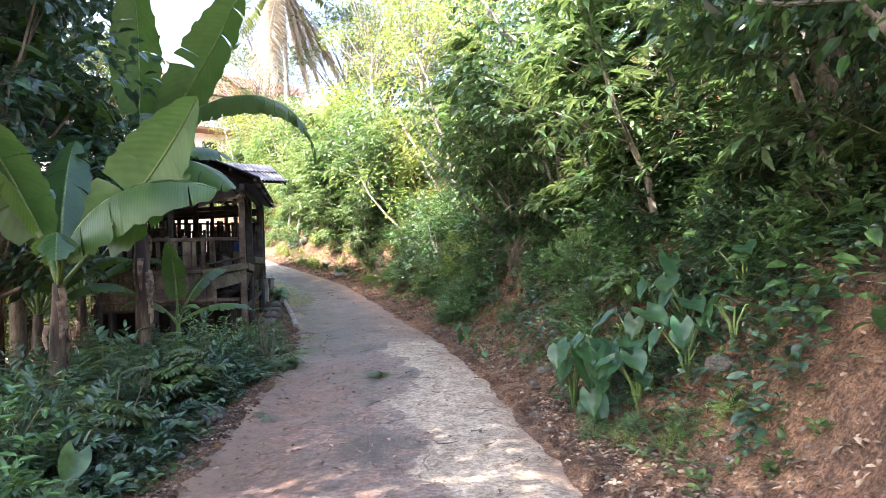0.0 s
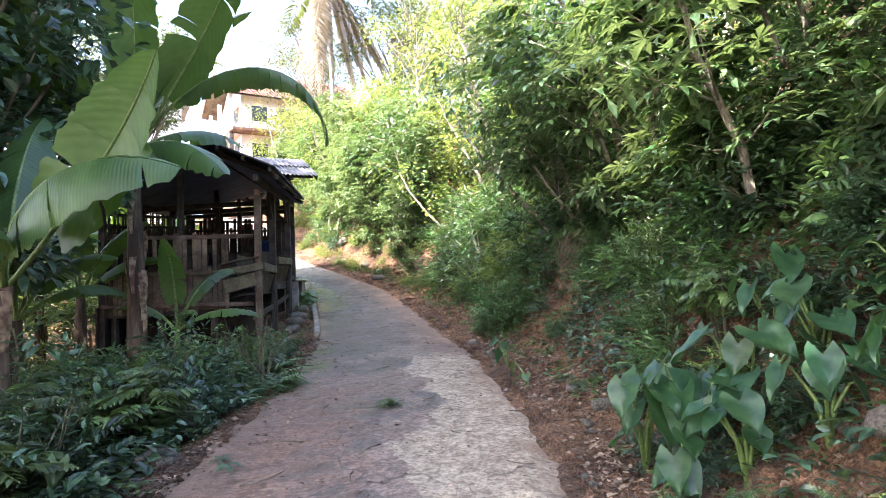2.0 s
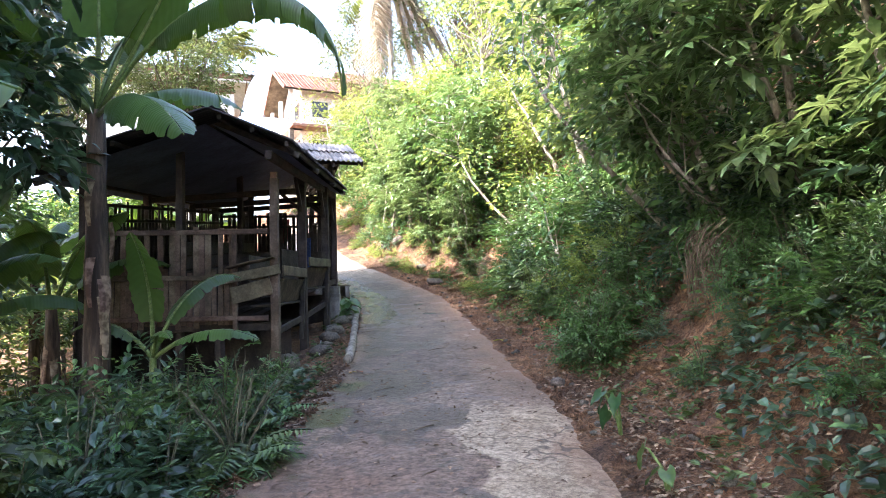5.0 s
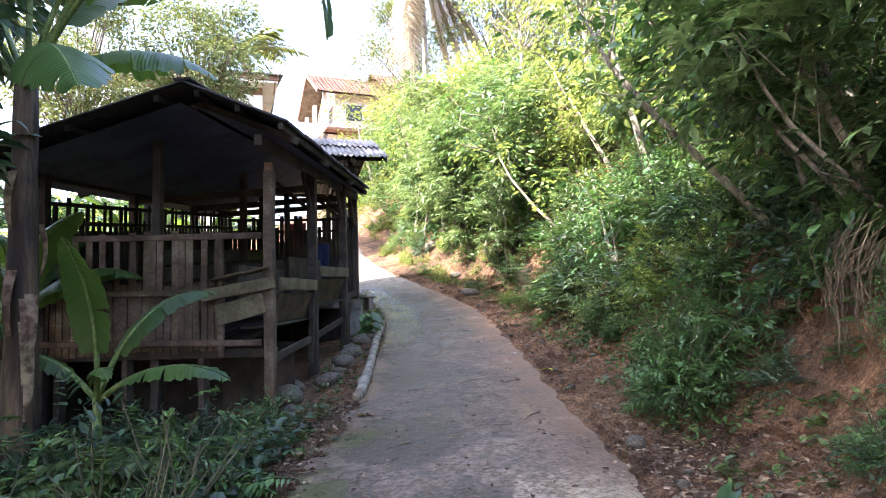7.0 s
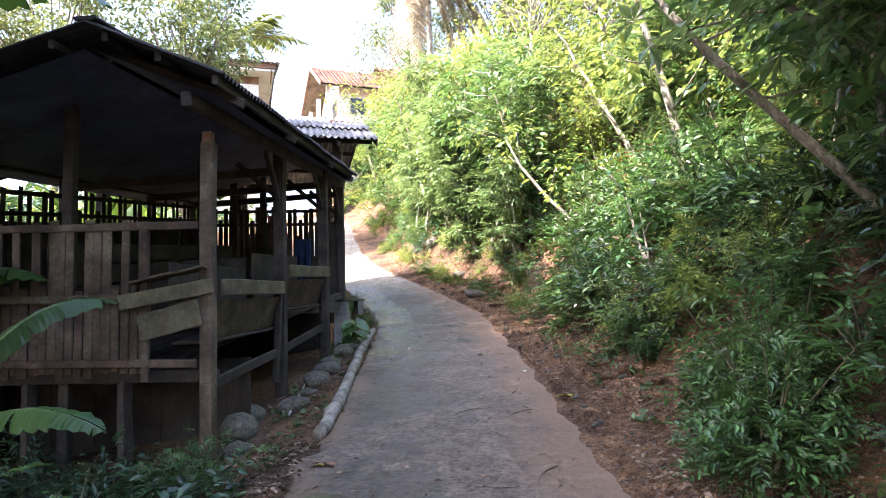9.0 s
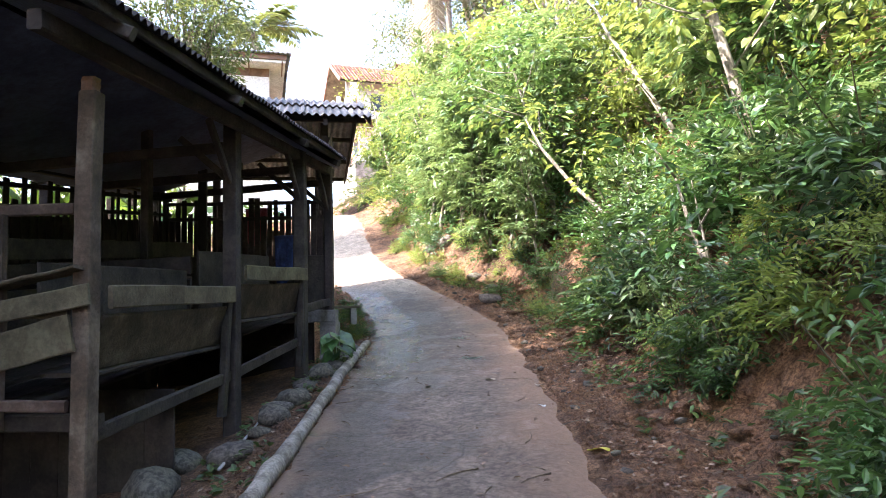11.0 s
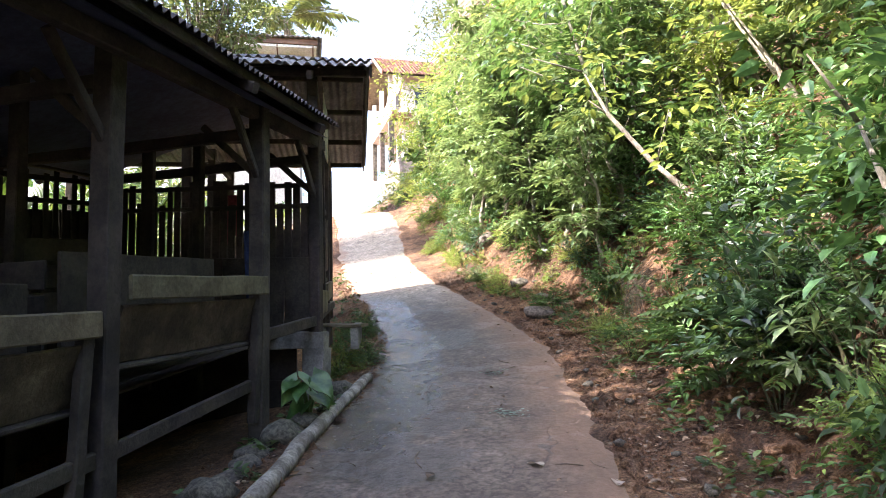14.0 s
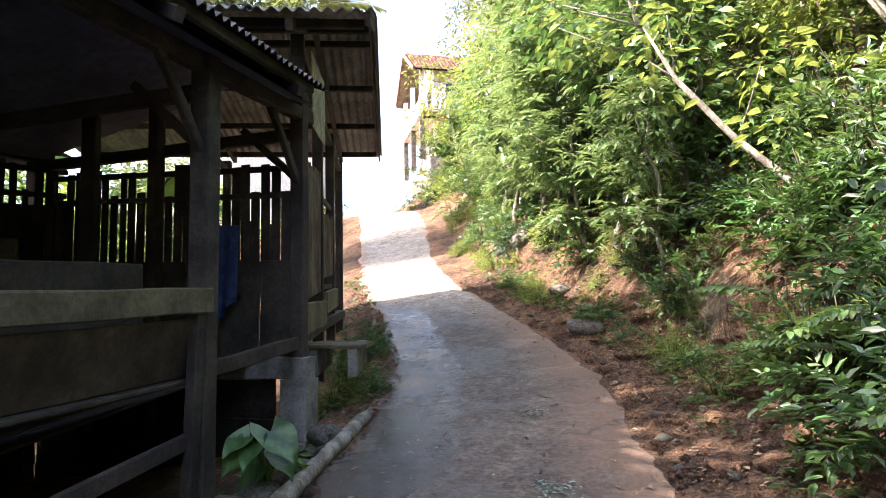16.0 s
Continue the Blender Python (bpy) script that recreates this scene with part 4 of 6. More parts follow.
def banana_mat():
    m, nt, b = nodes_of("banana_leaf")
    tc = nt.nodes.new("ShaderNodeTexCoord")
    wv = nt.nodes.new("ShaderNodeTexWave")
    wv.bands_direction = "Y"
    wv.inputs["Scale"].default_value = 9
    wv.inputs["Distortion"].default_value = 1.5
    nt.links.new(tc.outputs["Object"], wv.inputs["Vector"])
    n = noise_node(nt, 1.6, 3)
    c = ramp(nt, n, [(0.3, (0.028, 0.075, 0.020)), (0.7, (0.062, 0.128, 0.036))])
    c = blend(nt, 0.28, c, ramp(nt, wv.outputs["Fac"], [(0.1, (0.7, 0.7, 0.7)), (0.9, (1.2, 1.2, 1.2))]), "MULTIPLY")
    oi = nt.nodes.new("ShaderNodeObjectInfo")
    h = nt.nodes.new("ShaderNodeHueSaturation")
    nt.links.new(maths(nt, "ADD", maths(nt, "MULTIPLY", oi.outputs["Random"], 0.5), 0.75), h.inputs["Value"])
    nt.links.new(c, h.inputs["Color"])
    c = h.outputs[0]
    nt.links.new(c, b.inputs["Base Color"])
    b.inputs["Roughness"].default_value = 0.42
    bumped(nt, b, wv.outputs["Fac"], 0.25, 0.01)
    tr = nt.nodes.new("ShaderNodeBsdfTranslucent")
    nt.links.new(blend(nt, 0.7, c, (0.26, 0.42, 0.05)), tr.inputs["Color"])
    mx = nt.nodes.new("ShaderNodeMixShader")
    mx.inputs[0].default_value = 0.26
    nt.links.new(b.outputs[0], mx.inputs[1])
    nt.links.new(tr.outputs[0], mx.inputs[2])
    nt.links.new(mx.outputs[0], nt.nodes["Material Output"].inputs[0])
    return m


BANANA = banana_mat()


def build_banana(label, x, y, stem_h, stem_r, leaves, seed, z=None):
    """leaves: heading in degrees, length, width, rise in degrees, droop in degrees, tears, fold."""
    rs = np.random.RandomState(seed)
    root = new("banana_plant")
    z = ground(x, y) if z is None else z
    root.location = (x, y, z)
    tagged(root, label, "banana plant")
    s = Soup()
    k = 9
    bend = rs.uniform(-0.12, 0.12, 2)
    pts = [(bend[0] * (i / k) ** 2, bend[1] * (i / k) ** 2, -0.15 + (stem_h + 0.15) * i / k) for i in range(k + 1)]
    tube(s, pts, [stem_r * (1.15 - 0.5 * i / k) * (1 + 0.05 * rs.randn()) for i in range(k + 1)], 12)
    part("pseudostem", s.mesh("pseudostem", BANANA_STEM if stem_h > 1.2 else PETIOLE, True), root)
    if stem_h > 1.2:
        for i in range(9):
            d = Soup()
            a = rs.uniform(0, 6.28)
            h0 = stem_h * rs.uniform(0.35, 0.98)
            ln = rs.uniform(0.3, 0.8)
            c, q = math.cos(a), math.sin(a)
            r = stem_r * 0.95
            pv = []
            for j in range(5):
                t = j / 4
                rr = r + 0.05 * math.sin(t * 3)
                wd = 0.06 * (1 - 0.6 * t)
                pv += [(c * rr - q * wd, q * rr + c * wd, h0 - ln * t), (c * (rr + 0.015), q * (rr + 0.015), h0 - ln * t), (c * rr + q * wd, q * rr - c * wd, h0 - ln * t)]
            d.add(pv, [(j * 3 + e, j * 3 + e + 1, j * 3 + e + 4, j * 3 + e + 3) for j in range(4) for e in range(2)])
            part("dry_sheath", d.mesh("dry_sheath", LEAF_DRY, True), root, "dry brown leaf sheath")
    for i, (head, length, width, rise, droop, tears, fold, *roll) in enumerate(leaves):
        blade, rib = banana_blade(length, width, radians(droop), radians(rise), seed * 31 + i, tears, fold)
        m = Matrix.Translation(pts[-1]) @ pose(0, 0, -0.06, 0, 0, head) @ pose(0, 0, 0, 0, roll[0] if roll else 0, 0)
        lf = part("leaf", blade.mesh("leaf", BANANA, True), root, "", m)
        part("midrib", rib.mesh("midrib", PETIOLE, True), lf)
    return root


# heading 0 points along +y, 90 to -x, -90 to +x
build_banana("tall banana plant with broad green leaves over the verge", -5.1, 8.5, 1.95, 0.12, [
    (178, 3.25, 1.05, 88, 26, 0.03, 0.10, -45), (-83, 3.1, 1.0, 70, 90, 0.4, 0.42, 44), (176, 2.7, 0.95, 86, 42, 0.05, 0.12, 16), (120, 2.9, 0.85, 78, 60, 0.1, 0.2), (60, 2.8, 0.8, 72, 70, 0.15, 0.3), (20, 2.7, 0.75, 80, 45, 0.1, 0.3), (-150, 2.2, 0.6, 46, 95, 0.3, 0.4)], 3)
build_banana("tall banana plant with torn leaves and dry sheaths", -5.54, 11.94, 4.05, 0.15, [
    (-104, 4.75, 0.70, 46, 128, 0.8, 0.95), (178, 3.9, 1.05, 86, 24, 0.06, 0.10, -40), (182, 3.6, 1.0, 88, 20, 0.05, 0.10, -4), (4, 4.0, 0.9, 60, 50, 0.08, 0.2, -14), (-62, 1.9, 0.85, 34, 70, 0.2, 0.3, 20), (165, 2.2, 0.9, 30, 85, 0.2, 0.3, -20), (-131, 3.2, 0.85, 0, 40, 0.2, 0.5, 10), (80, 3.4, 0.8, 66, 80, 0.3, 0.4), (140, 3.3, 0.9, 62, 65, 0.2, 0.3, -10), (165, 3.2, 0.85, 42, 80, 0.3, 0.3), (120, 3.2, 0.85, 40, 90, 0.2, 0.3), (-60, 3.3, 0.85, 74, 50, 0.12, 0.2, 10)], 7)
build_banana("tall banana plant whose leaves overhang the shed roof", -8.55, 12.3, 4.5, 0.15, [
    (-92, 3.3, 0.95, 70, 62, 0.25, 0.3, 30), (-70, 3.5, 0.95, 78, 60, 0.2, 0.25, 20), (-118, 3.2, 0.95, 60, 70, 0.3, 0.35, 25), (180, 3.3, 1.0, 84, 35, 0.1, 0.15, -30), (178, 3.0, 0.95, 80, 50, 0.1, 0.15, 10), (90, 3.0, 0.85, 60, 80, 0.3, 0.3), (40, 3.0, 0.85, 70, 60, 0.2, 0.3), (0, 3.0, 0.85, 66, 60, 0.2, 0.3)], 13)
build_banana("young banana plant among the verge shrubs", -5.05, 12.3, 0.95, 0.06, [
    (-174, 1.65, 0.42, 90, 45, 0.0, 0.10, 0), (-20, 1.75, 0.32, 84, 95, 0.0, 0.25, 20), (-89, 1.55, 0.30, 34, 62, 0.0, 0.3, 20), (100, 1.2, 0.26, 60, 95, 0.0, 0.3, -15), (-130, 1.0, 0.2, 50, 80, 0.0, 0.3, 10)], 5)
for i, (x, y, h) in enumerate(((-9.2, 13.2, 2.2), (-7.6, 13.6, 1.7), (-7.1, 11.3, 1.5), (-8.3, 10.2, 2.0), (-10.6, 16.5, 2.4), (-7.0, 5.6, 2.2), (-11.5, 11.0, 2.6), (-10.8, 20.0, 2.6), (-12.0, 24.0, 2.5))):
    rs_b = np.random.RandomState(40 + i)
    build_banana("banana plant in the garden behind the shed", x, y, h, 0.12, [(a * 52 + rs_b.uniform(-20, 20), rs_b.uniform(1.9, 2.6), 0.55, rs_b.uniform(45, 80), rs_b.uniform(50, 100), rs_b.uniform(0.1, 0.5), 0.35) for a in range(7)], 50 + i)


def shrub_meshes(kind, seed):
    """Leaves and stems of one shrub about a metre high."""
    rs = np.random.RandomState(seed)
    s, st = Soup(), Soup()
    stems = 7
    tips = []
    for i in range(stems):
        a = rs.uniform(0, 6.28)
        r, h = rs.uniform(0.1, 0.5), rs.uniform(0.55, 1.0)
        p = [(0, 0, -0.1), (math.cos(a) * r * 0.35, math.sin(a) * r * 0.35, h * 0.5), (math.cos(a) * r, math.sin(a) * r, h)]
        tube(st, p, [0.013, 0.009, 0.003], 5)
        tips.append(p)
    if kind == "fern":
        for i in range(16):
            a = rs.uniform(0, 6.28)
            e = rs.uniform(0.4, 1.3)
            frond(s, (0, 0, rs.uniform(0, 0.15)), (math.cos(a), math.sin(a), e), rs.uniform(0.55, 0.95), rs, 14, rs.uniform(0.35, 0.75), 0.24)
        return s, st
    if kind == "cassava":
        for p in tips * 5:
            base = np.array(p[2]) * rs.uniform(0.65, 1.05) + rs.normal(0, 0.16, 3)
            d = np.array([base[0], base[1], 0.1]) + rs.normal(0, 0.3, 3)
            palmate(s, base, d, rs.uniform(0.17, 0.27), rs, 7)
        return s, st
    if kind == "feather":
        for p in tips * 4:
            base = np.array(p[2]) * rs.uniform(0.5, 1.05)
            a = rs.uniform(0, 6.28)
            frond(s, base, (math.cos(a), math.sin(a), rs.uniform(0.0, 0.6)), rs.uniform(0.3, 0.55), rs, 9, 0.35, 0.3, "oval")
        return s, st
    twigs, per, size, length = {"oval": (84, 9, 0.132, 0.42), "small": (140, 10, 0.082, 0.32), "large": (58, 7, 0.175, 0.50), "slim": (90, 9, 0.13, 0.42), "far": (90, 8, 0.13, 0.42)}[kind]
    d = rs.normal(0, 1, (twigs, 3))
    d /= np.linalg.norm(d, axis=1, keepdims=True)
    d[:, 2] = np.abs(d[:, 2]) * 1.0
    lump = 1 + 0.25 * np.sin(d[:, 0] * 5 + seed) + 0.22 * np.sin(d[:, 1] * 6 + seed * 2) + 0.15 * np.sin(d[:, 2] * 7 + seed * 3)
    r = rs.uniform(0.10, 0.85, twigs) ** 0.6 * lump
    base = d * r[:, None] * np.array([0.50, 0.50, 0.78]) + np.array([0, 0, 0.06])
    dirs = d * np.array([1, 1, 0.55]) + rs.normal(0, 0.40, (twigs, 3)) + np.array([0, 0, 0.12])
    sprays(s, base, dirs, length * rs.uniform(0.6, 1.25, twigs), per, size, rs, "slim" if kind == "slim" else "ovate")
    return s, st


SHRUBS = {}
for kind, mat, n in (("oval", LEAF_BUSH, 3), ("small", LEAF_BUSH, 2), ("large", LEAF_DARK, 2), ("slim", LEAF_LIME_LIT, 2), ("far", LEAF_LIME_LIT, 2), ("fern", LEAF_FERN, 2), ("cassava", LEAF_CASSAVA, 3), ("feather", LEAF_FERN, 2)):
    SHRUBS[kind] = []
    for i in range(n):
        s, st = shrub_meshes(kind, 100 + 17 * i + len(kind))
        SHRUBS[kind].append((s.mesh("foliage_" + kind, mat), st.mesh("stem", STEM)))
# the same leaf shapes recoloured as sunlit and shaded foliage
for alias, src, mat in (("oval_lime", "oval", LEAF_LIME_LIT), ("oval_dark", "oval", LEAF_DARK), ("small_lime", "small", LEAF_LIME_LIT)):
    SHRUBS[alias] = []
    for me, st in SHRUBS[src]:
        m2 = me.copy()
        m2.materials[0] = mat
        SHRUBS[alias].append((m2, st))

SHRUB_LABEL = {"oval": "leafy green shrub on the earth bank", "small": "small-leaved green shrub on the bank", "large": "dark broad-leaved shrub in the thicket", "slim": "light green narrow-leaved shrub in the sun", "far": "yellow-green bush on the hillside",
               "fern": "green fern with feathered fronds", "cassava": "cassava shrub with fingered leaves", "feather": "shrub with feathered green leaves", "oval_lime": "sunlit yellow-green shrub on the bank", "oval_dark": "dark green shrub in the shade", "small_lime": "low light green shrub"}


def shrub(kind, x, y, scale, rng, lift=0.0, lean=0.0, stretch=1.0):
    me, st = rng.choice(SHRUBS[kind])
    ob = new({"fern": "fern", "cassava": "cassava_shrub", "large": "broadleaf_shrub", "feather": "feathery_shrub", "small": "small_shrub", "small_lime": "small_shrub"}.get(kind, "shrub"), me)
    ob.matrix_basis = pose(x, y, ground(x, y) - 0.05 + lift, 0, -lean, rng.uniform(0, 360)) @ Matrix.Diagonal((scale, scale, scale * stretch, 1))
    tagged(ob, SHRUB_LABEL[kind], "fern" if kind == "fern" else "shrub", "plants along the lane")
    part("stem", st, ob)
    return ob


def sapling_meshes(kind, seed, height):
    """A thin bent trunk with a few limbs, and leaves in clumps at the limbs' ends."""
    rs = np.random.RandomState(seed)
    tr, lf = Soup(), Soup()
    n = 7
    bend = rs.uniform(-0.5, 0.5, 2)
    pts = [np.array([bend[0] * (i / n) ** 1.5 + rs.normal(0, 0.03), bend[1] * (i / n) ** 1.5 + rs.normal(0, 0.03), -0.2 + (height + 0.2) * i / n]) for i in range(n + 1)]
    tube(tr, pts, [0.045 * (1 - 0.75 * i / n) * height / 3 + 0.006 for i in range(n + 1)], 7)
    ends = [pts[-1]]
    for i in range(9):
        k = rs.randint(2, n + 1)
        a = rs.uniform(0, 6.28)
        ln = rs.uniform(0.5, 1.1) * height / 3.5
        e = pts[k] + np.array([math.cos(a) * ln, math.sin(a) * ln, ln * rs.uniform(0.35, 0.9)])
        mid = (pts[k] + e) / 2 + np.array([0, 0, -0.05])
        tube(tr, [pts[k], mid, e], [0.016, 0.011, 0.004], 5)
        ends += [e, mid]
    for e in ends:
        if kind in ("cassava", "bigcassava"):
            for _ in range(9 if kind == "cassava" else 13):
                d = rs.normal(0, 1, 3)
                d[2] *= 0.4
                palmate(lf, e + d * (0.16 if kind == "cassava" else 0.26), d, rs.uniform(0.20, 0.32), rs, 7)
        elif kind == "feather":
            for _ in range(7):
                a = rs.uniform(0, 6.28)
                frond(lf, e, (math.cos(a), math.sin(a), rs.uniform(-0.1, 0.5)), rs.uniform(0.45, 0.8), rs, 11, 0.3, 0.26, "oval")
        else:
            c = 46
            d = rs.normal(0, 1, (c, 3))
            scatter_leaves(lf, "oval", e + d * np.array([0.30, 0.30, 0.2]), d * np.array([1, 1, 0.3]) + np.array([0, 0, -0.2]), rs.uniform(0.09, 0.2, c), rs, 0.4)
    return tr, lf


SAPLINGS = []
for i, (kind, mat, h) in enumerate((("oval", LEAF_BUSH, 3.2), ("oval", LEAF_LIME_LIT, 3.6), ("cassava", LEAF_CASSAVA, 2.6), ("cassava", LEAF_CASSAVA, 3.0), ("feather", LEAF_FERN, 3.2), ("oval", LEAF_DARK, 4.0), ("oval", LEAF_LIME_LIT, 4.4), ("bigcassava", LEAF_CASSAVA, 3.0), ("bigcassava", LEAF_CASSAVA, 2.5))):
    tr, lf = sapling_meshes(kind, 300 + i, h)
    SAPLINGS.append((kind, tr.mesh("trunk", BARK_PALE, True), lf.mesh("crown", mat)))


def sapling(i, x, y, scale, rng, lean=0.0, z=None, turn=None):
    kind, tr, lf = SAPLINGS[i]
    root = new("young_tree")
    root.matrix_basis = pose(x, y, ground(x, y) if z is None else z, 0, -lean, rng.uniform(0, 360) if turn is None else turn) @ Matrix.Scale(scale, 4)
    tagged(root, {"oval": "slender young tree with pale trunk", "cassava": "tall cassava with fingered light leaves", "bigcassava": "leafy cassava leaning over the lane", "feather": "young tree with feathered leaves"}[kind], "tree", "young trees on the bank")
    part("trunk", tr, root)
    part("crown", lf, root)
    return root


THICKET = {}


def clump(kind, x, y, z, r, rs, count=190, leaf=0.155):
    """A loose ball of leaves for the joined thicket behind the single shrubs."""
    s = THICKET.setdefault(kind, Soup())
    twigs = max(6, count // 7)
    d = rs.normal(0, 1, (twigs, 3))
    d /= np.linalg.norm(d, axis=1, keepdims=True)
    d[:, 2] = np.where(d[:, 2] < -0.3, -d[:, 2], d[:, 2])
    rad = rs.uniform(0.1, 0.85, twigs) ** 0.6 * r * (1 + 0.35 * np.sin(d[:, 0] * 5 + x) * np.sin(d[:, 1] * 4 + y))
    dirs = d * np.array([1, 1, 0.6]) + rs.normal(0, 0.4, (twigs, 3)) + np.array([0, 0, 0.1])
    sprays(s, d * rad[:, None] + np.array([x, y, z]), dirs, r * 0.55 * rs.uniform(0.6, 1.2, twigs), 7, leaf, rs)


def plant_bank():
    rng = random.Random(21)
    rs = np.random.RandomState(22)
    # leaf colour carries the shade before the bend and the sun past it
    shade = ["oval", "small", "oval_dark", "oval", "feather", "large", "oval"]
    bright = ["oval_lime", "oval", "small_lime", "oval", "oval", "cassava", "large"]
    y = 2.6
    while y < 33:
        cut = 9.3 < y < 13.2
        rows = [1.35, 1.8, 2.4, 3.05] if not cut else [1.75, 2.2, 2.7, 3.3]
        if y > 23:
            rows = [1.5, 2.2, 3.0]
        for row, d in enumerate(rows):
            yy, dd = y + rng.uniform(-0.35, 0.35), d + rng.uniform(-0.25, 0.25)
            if row == 0 and y > 14.5 and rng.random() < 0.3:
                continue
            if (yy < 7.4 and dd < 1.75) or (yy < 5.0 and dd < 2.6):
                continue
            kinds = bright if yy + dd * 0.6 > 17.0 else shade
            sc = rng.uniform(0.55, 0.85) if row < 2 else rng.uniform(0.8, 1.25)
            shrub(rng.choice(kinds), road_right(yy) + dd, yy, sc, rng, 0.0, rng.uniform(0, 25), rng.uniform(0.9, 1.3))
        y += 0.62 if y < 20 else 0.8
    # the joined thicket above and behind
    y = 1.0
    while y < 47:
        d = 3.6 if y < 33 else 1.2
        while d < 13:
            yy, dd = y + rng.uniform(-0.5, 0.5), d + rng.uniform(-0.4, 0.4)
            x = road_right(yy) + dd
            g = ground(x, yy)
            # beyond this line paler leaf colours stand for sunlight on the thicket
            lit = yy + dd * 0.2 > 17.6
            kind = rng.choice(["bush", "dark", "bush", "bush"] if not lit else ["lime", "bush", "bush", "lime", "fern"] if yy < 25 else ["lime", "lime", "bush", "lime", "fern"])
            r = rng.uniform(0.55, 1.05)
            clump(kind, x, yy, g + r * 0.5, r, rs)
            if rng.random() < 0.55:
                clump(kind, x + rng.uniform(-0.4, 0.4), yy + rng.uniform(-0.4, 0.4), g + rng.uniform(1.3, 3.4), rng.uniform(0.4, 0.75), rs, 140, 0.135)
            d += 0.85 + 0.05 * d
        y += 1.05
    # young trees that rise from it
    y = 3.4
    while y < 44:
        for _ in range(2):
            yy = y + rng.uniform(-0.6, 0.6)
            dd = rng.uniform(2.2, 6.0)
            i = rng.choice([0, 0, 4, 5, 2, 3] if yy < 16 else [1, 6, 1, 2, 3, 0])
            sapling(i, road_right(yy) + dd, yy, rng.uniform(0.8, 1.25), rng, rng.uniform(5, 28), None, rng.uniform(-40, 40))
        y += 0.85


plant_bank()
rng_p = random.Random(77)
# tufts that hang over the cut and grow from its foot
for x, y, sc, kind in ((0.15, 13.9, 0.8, "small"), (0.45, 14.3, 0.9, "small"), (0.35, 13.6, 0.6, "small"), (-0.55, 17.4, 0.6, "oval"), (-0.2, 17.0, 0.8, "oval"), (-1.0, 19.0, 0.8, "feather"), (-1.3, 20.0, 0.9, "oval"), (-0.9, 19.6, 1.1, "oval_dark"), (-1.6, 21.2, 0.8, "oval"), (-1.4, 20.6, 1.0, "feather"),
                       (1.75, 9.6, 0.55, "small"), (1.95, 8.6, 0.6, "small"), (1.7, 7.9, 0.5, "oval"), (2.05, 7.2, 0.55, "small_lime"), (1.55, 6.9, 0.32, "small_lime"), (1.9, 6.3, 0.35, "small_lime"), (2.4, 6.6, 0.4, "small")):
    shrub(kind, x, y, sc, rng_p)
for k, (x, y, n, h, size) in enumerate(((1.25, 6.75, 6, 0.62, 0.34), (1.55, 6.55, 6, 0.70, 0.32), (1.35, 6.25, 5, 0.42, 0.26), (1.75, 6.15, 6, 0.55, 0.27), (1.95, 6.6, 7, 0.75, 0.33), (2.15, 5.95, 6, 0.5, 0.26), (2.35, 6.4, 6, 0.62, 0.28), (2.45, 5.6, 5, 0.42, 0.22), (1.7, 7.1, 6, 0.7, 0.30), (2.3, 7.0, 6, 0.7, 0.28), (2.75, 6.0, 5, 0.5, 0.24))):
    build_taro("clump of large heart-shaped taro leaves at the foot of the bank", x, y, n, h, size, 9 + 3 * k)
for x, y, sc, kind in ((1.25, 5.9, 0.3, "small"), (1.6, 5.7, 0.32, "small"), (1.9, 5.35, 0.3, "small"), (2.2, 5.1, 0.3, "small_lime"), (1.75, 5.3, 0.22, "small_lime"), (1.45, 5.55, 0.22, "small_lime"), (2.6, 5.2, 0.25, "small"), (2.9, 5.6, 0.4, "oval_dark"), (1.95, 7.3, 0.5, "feather"), (2.6, 6.6, 0.6, "oval_dark"), (2.2, 6.2, 0.45, "oval_dark"), (1.6, 6.4, 0.4, "oval_dark"), (2.0, 6.9, 0.6, "oval_dark"), (2.9, 6.3, 0.7, "oval_dark"), (3.1, 5.8, 0.7, "oval"), (2.5, 7.2, 0.7, "large"), (1.4, 6.9, 0.4, "oval_dark")):
    shrub(kind, x, y, sc, rng_p)
for k, (x, y, n, h, size) in enumerate(((-2.95, 5.0, 5, 0.5, 0.24), (-3.5, 5.6, 5, 0.6, 0.26), (-3.0, 6.5, 5, 0.45, 0.24), (-3.9, 6.4, 4, 0.55, 0.22), (-2.85, 5.8, 4, 0.3, 0.2), (-3.7, 4.7, 6, 0.7, 0.26), (-3.2, 8.2, 3, 0.35, 0.2), (0.55, 9.7, 3, 0.25, 0.16))):
    build_taro("broad-leaved weed with pale green leaves on the verge", x, y, n, h, size, 60 + 3 * k, LEAF_FERN)
build_taro("small wild taro with two pale leaves in the litter", 0.35, 10.9, 4, 0.4, 0.2, 16)
build_taro("dark broad-leaved plant beside the log", -4.92, 19.2, 7, 0.45, 0.32, 18, LEAF_BUSH)

for _ in range(70):
    yy = rng_p.uniform(21.5, 36)
    shrub(rng_p.choice(["small_lime", "oval_lime", "small", "oval", "slim"]), road_right(yy) + rng_p.uniform(0.55, 1.9), yy, rng_p.uniform(0.22, 0.55), rng_p)
for _ in range(45):
    yy = rng_p.uniform(7.6, 20)
    shrub(rng_p.choice(["small", "oval", "fern", "oval_dark", "feather"]), road_right(yy) + rng_p.uniform(1.05, 1.7), yy, rng_p.uniform(0.22, 0.45), rng_p)
for i, x, y, sc in ((7, 2.9, 8.3, 1.1), (8, 2.6, 10.4, 1.15), (2, 2.3, 11.6, 1.2), (7, 1.9, 13.0, 1.1)):
    sapling(i, x, y, sc, rng_p, 14, None, rng_p.uniform(-30, 30))
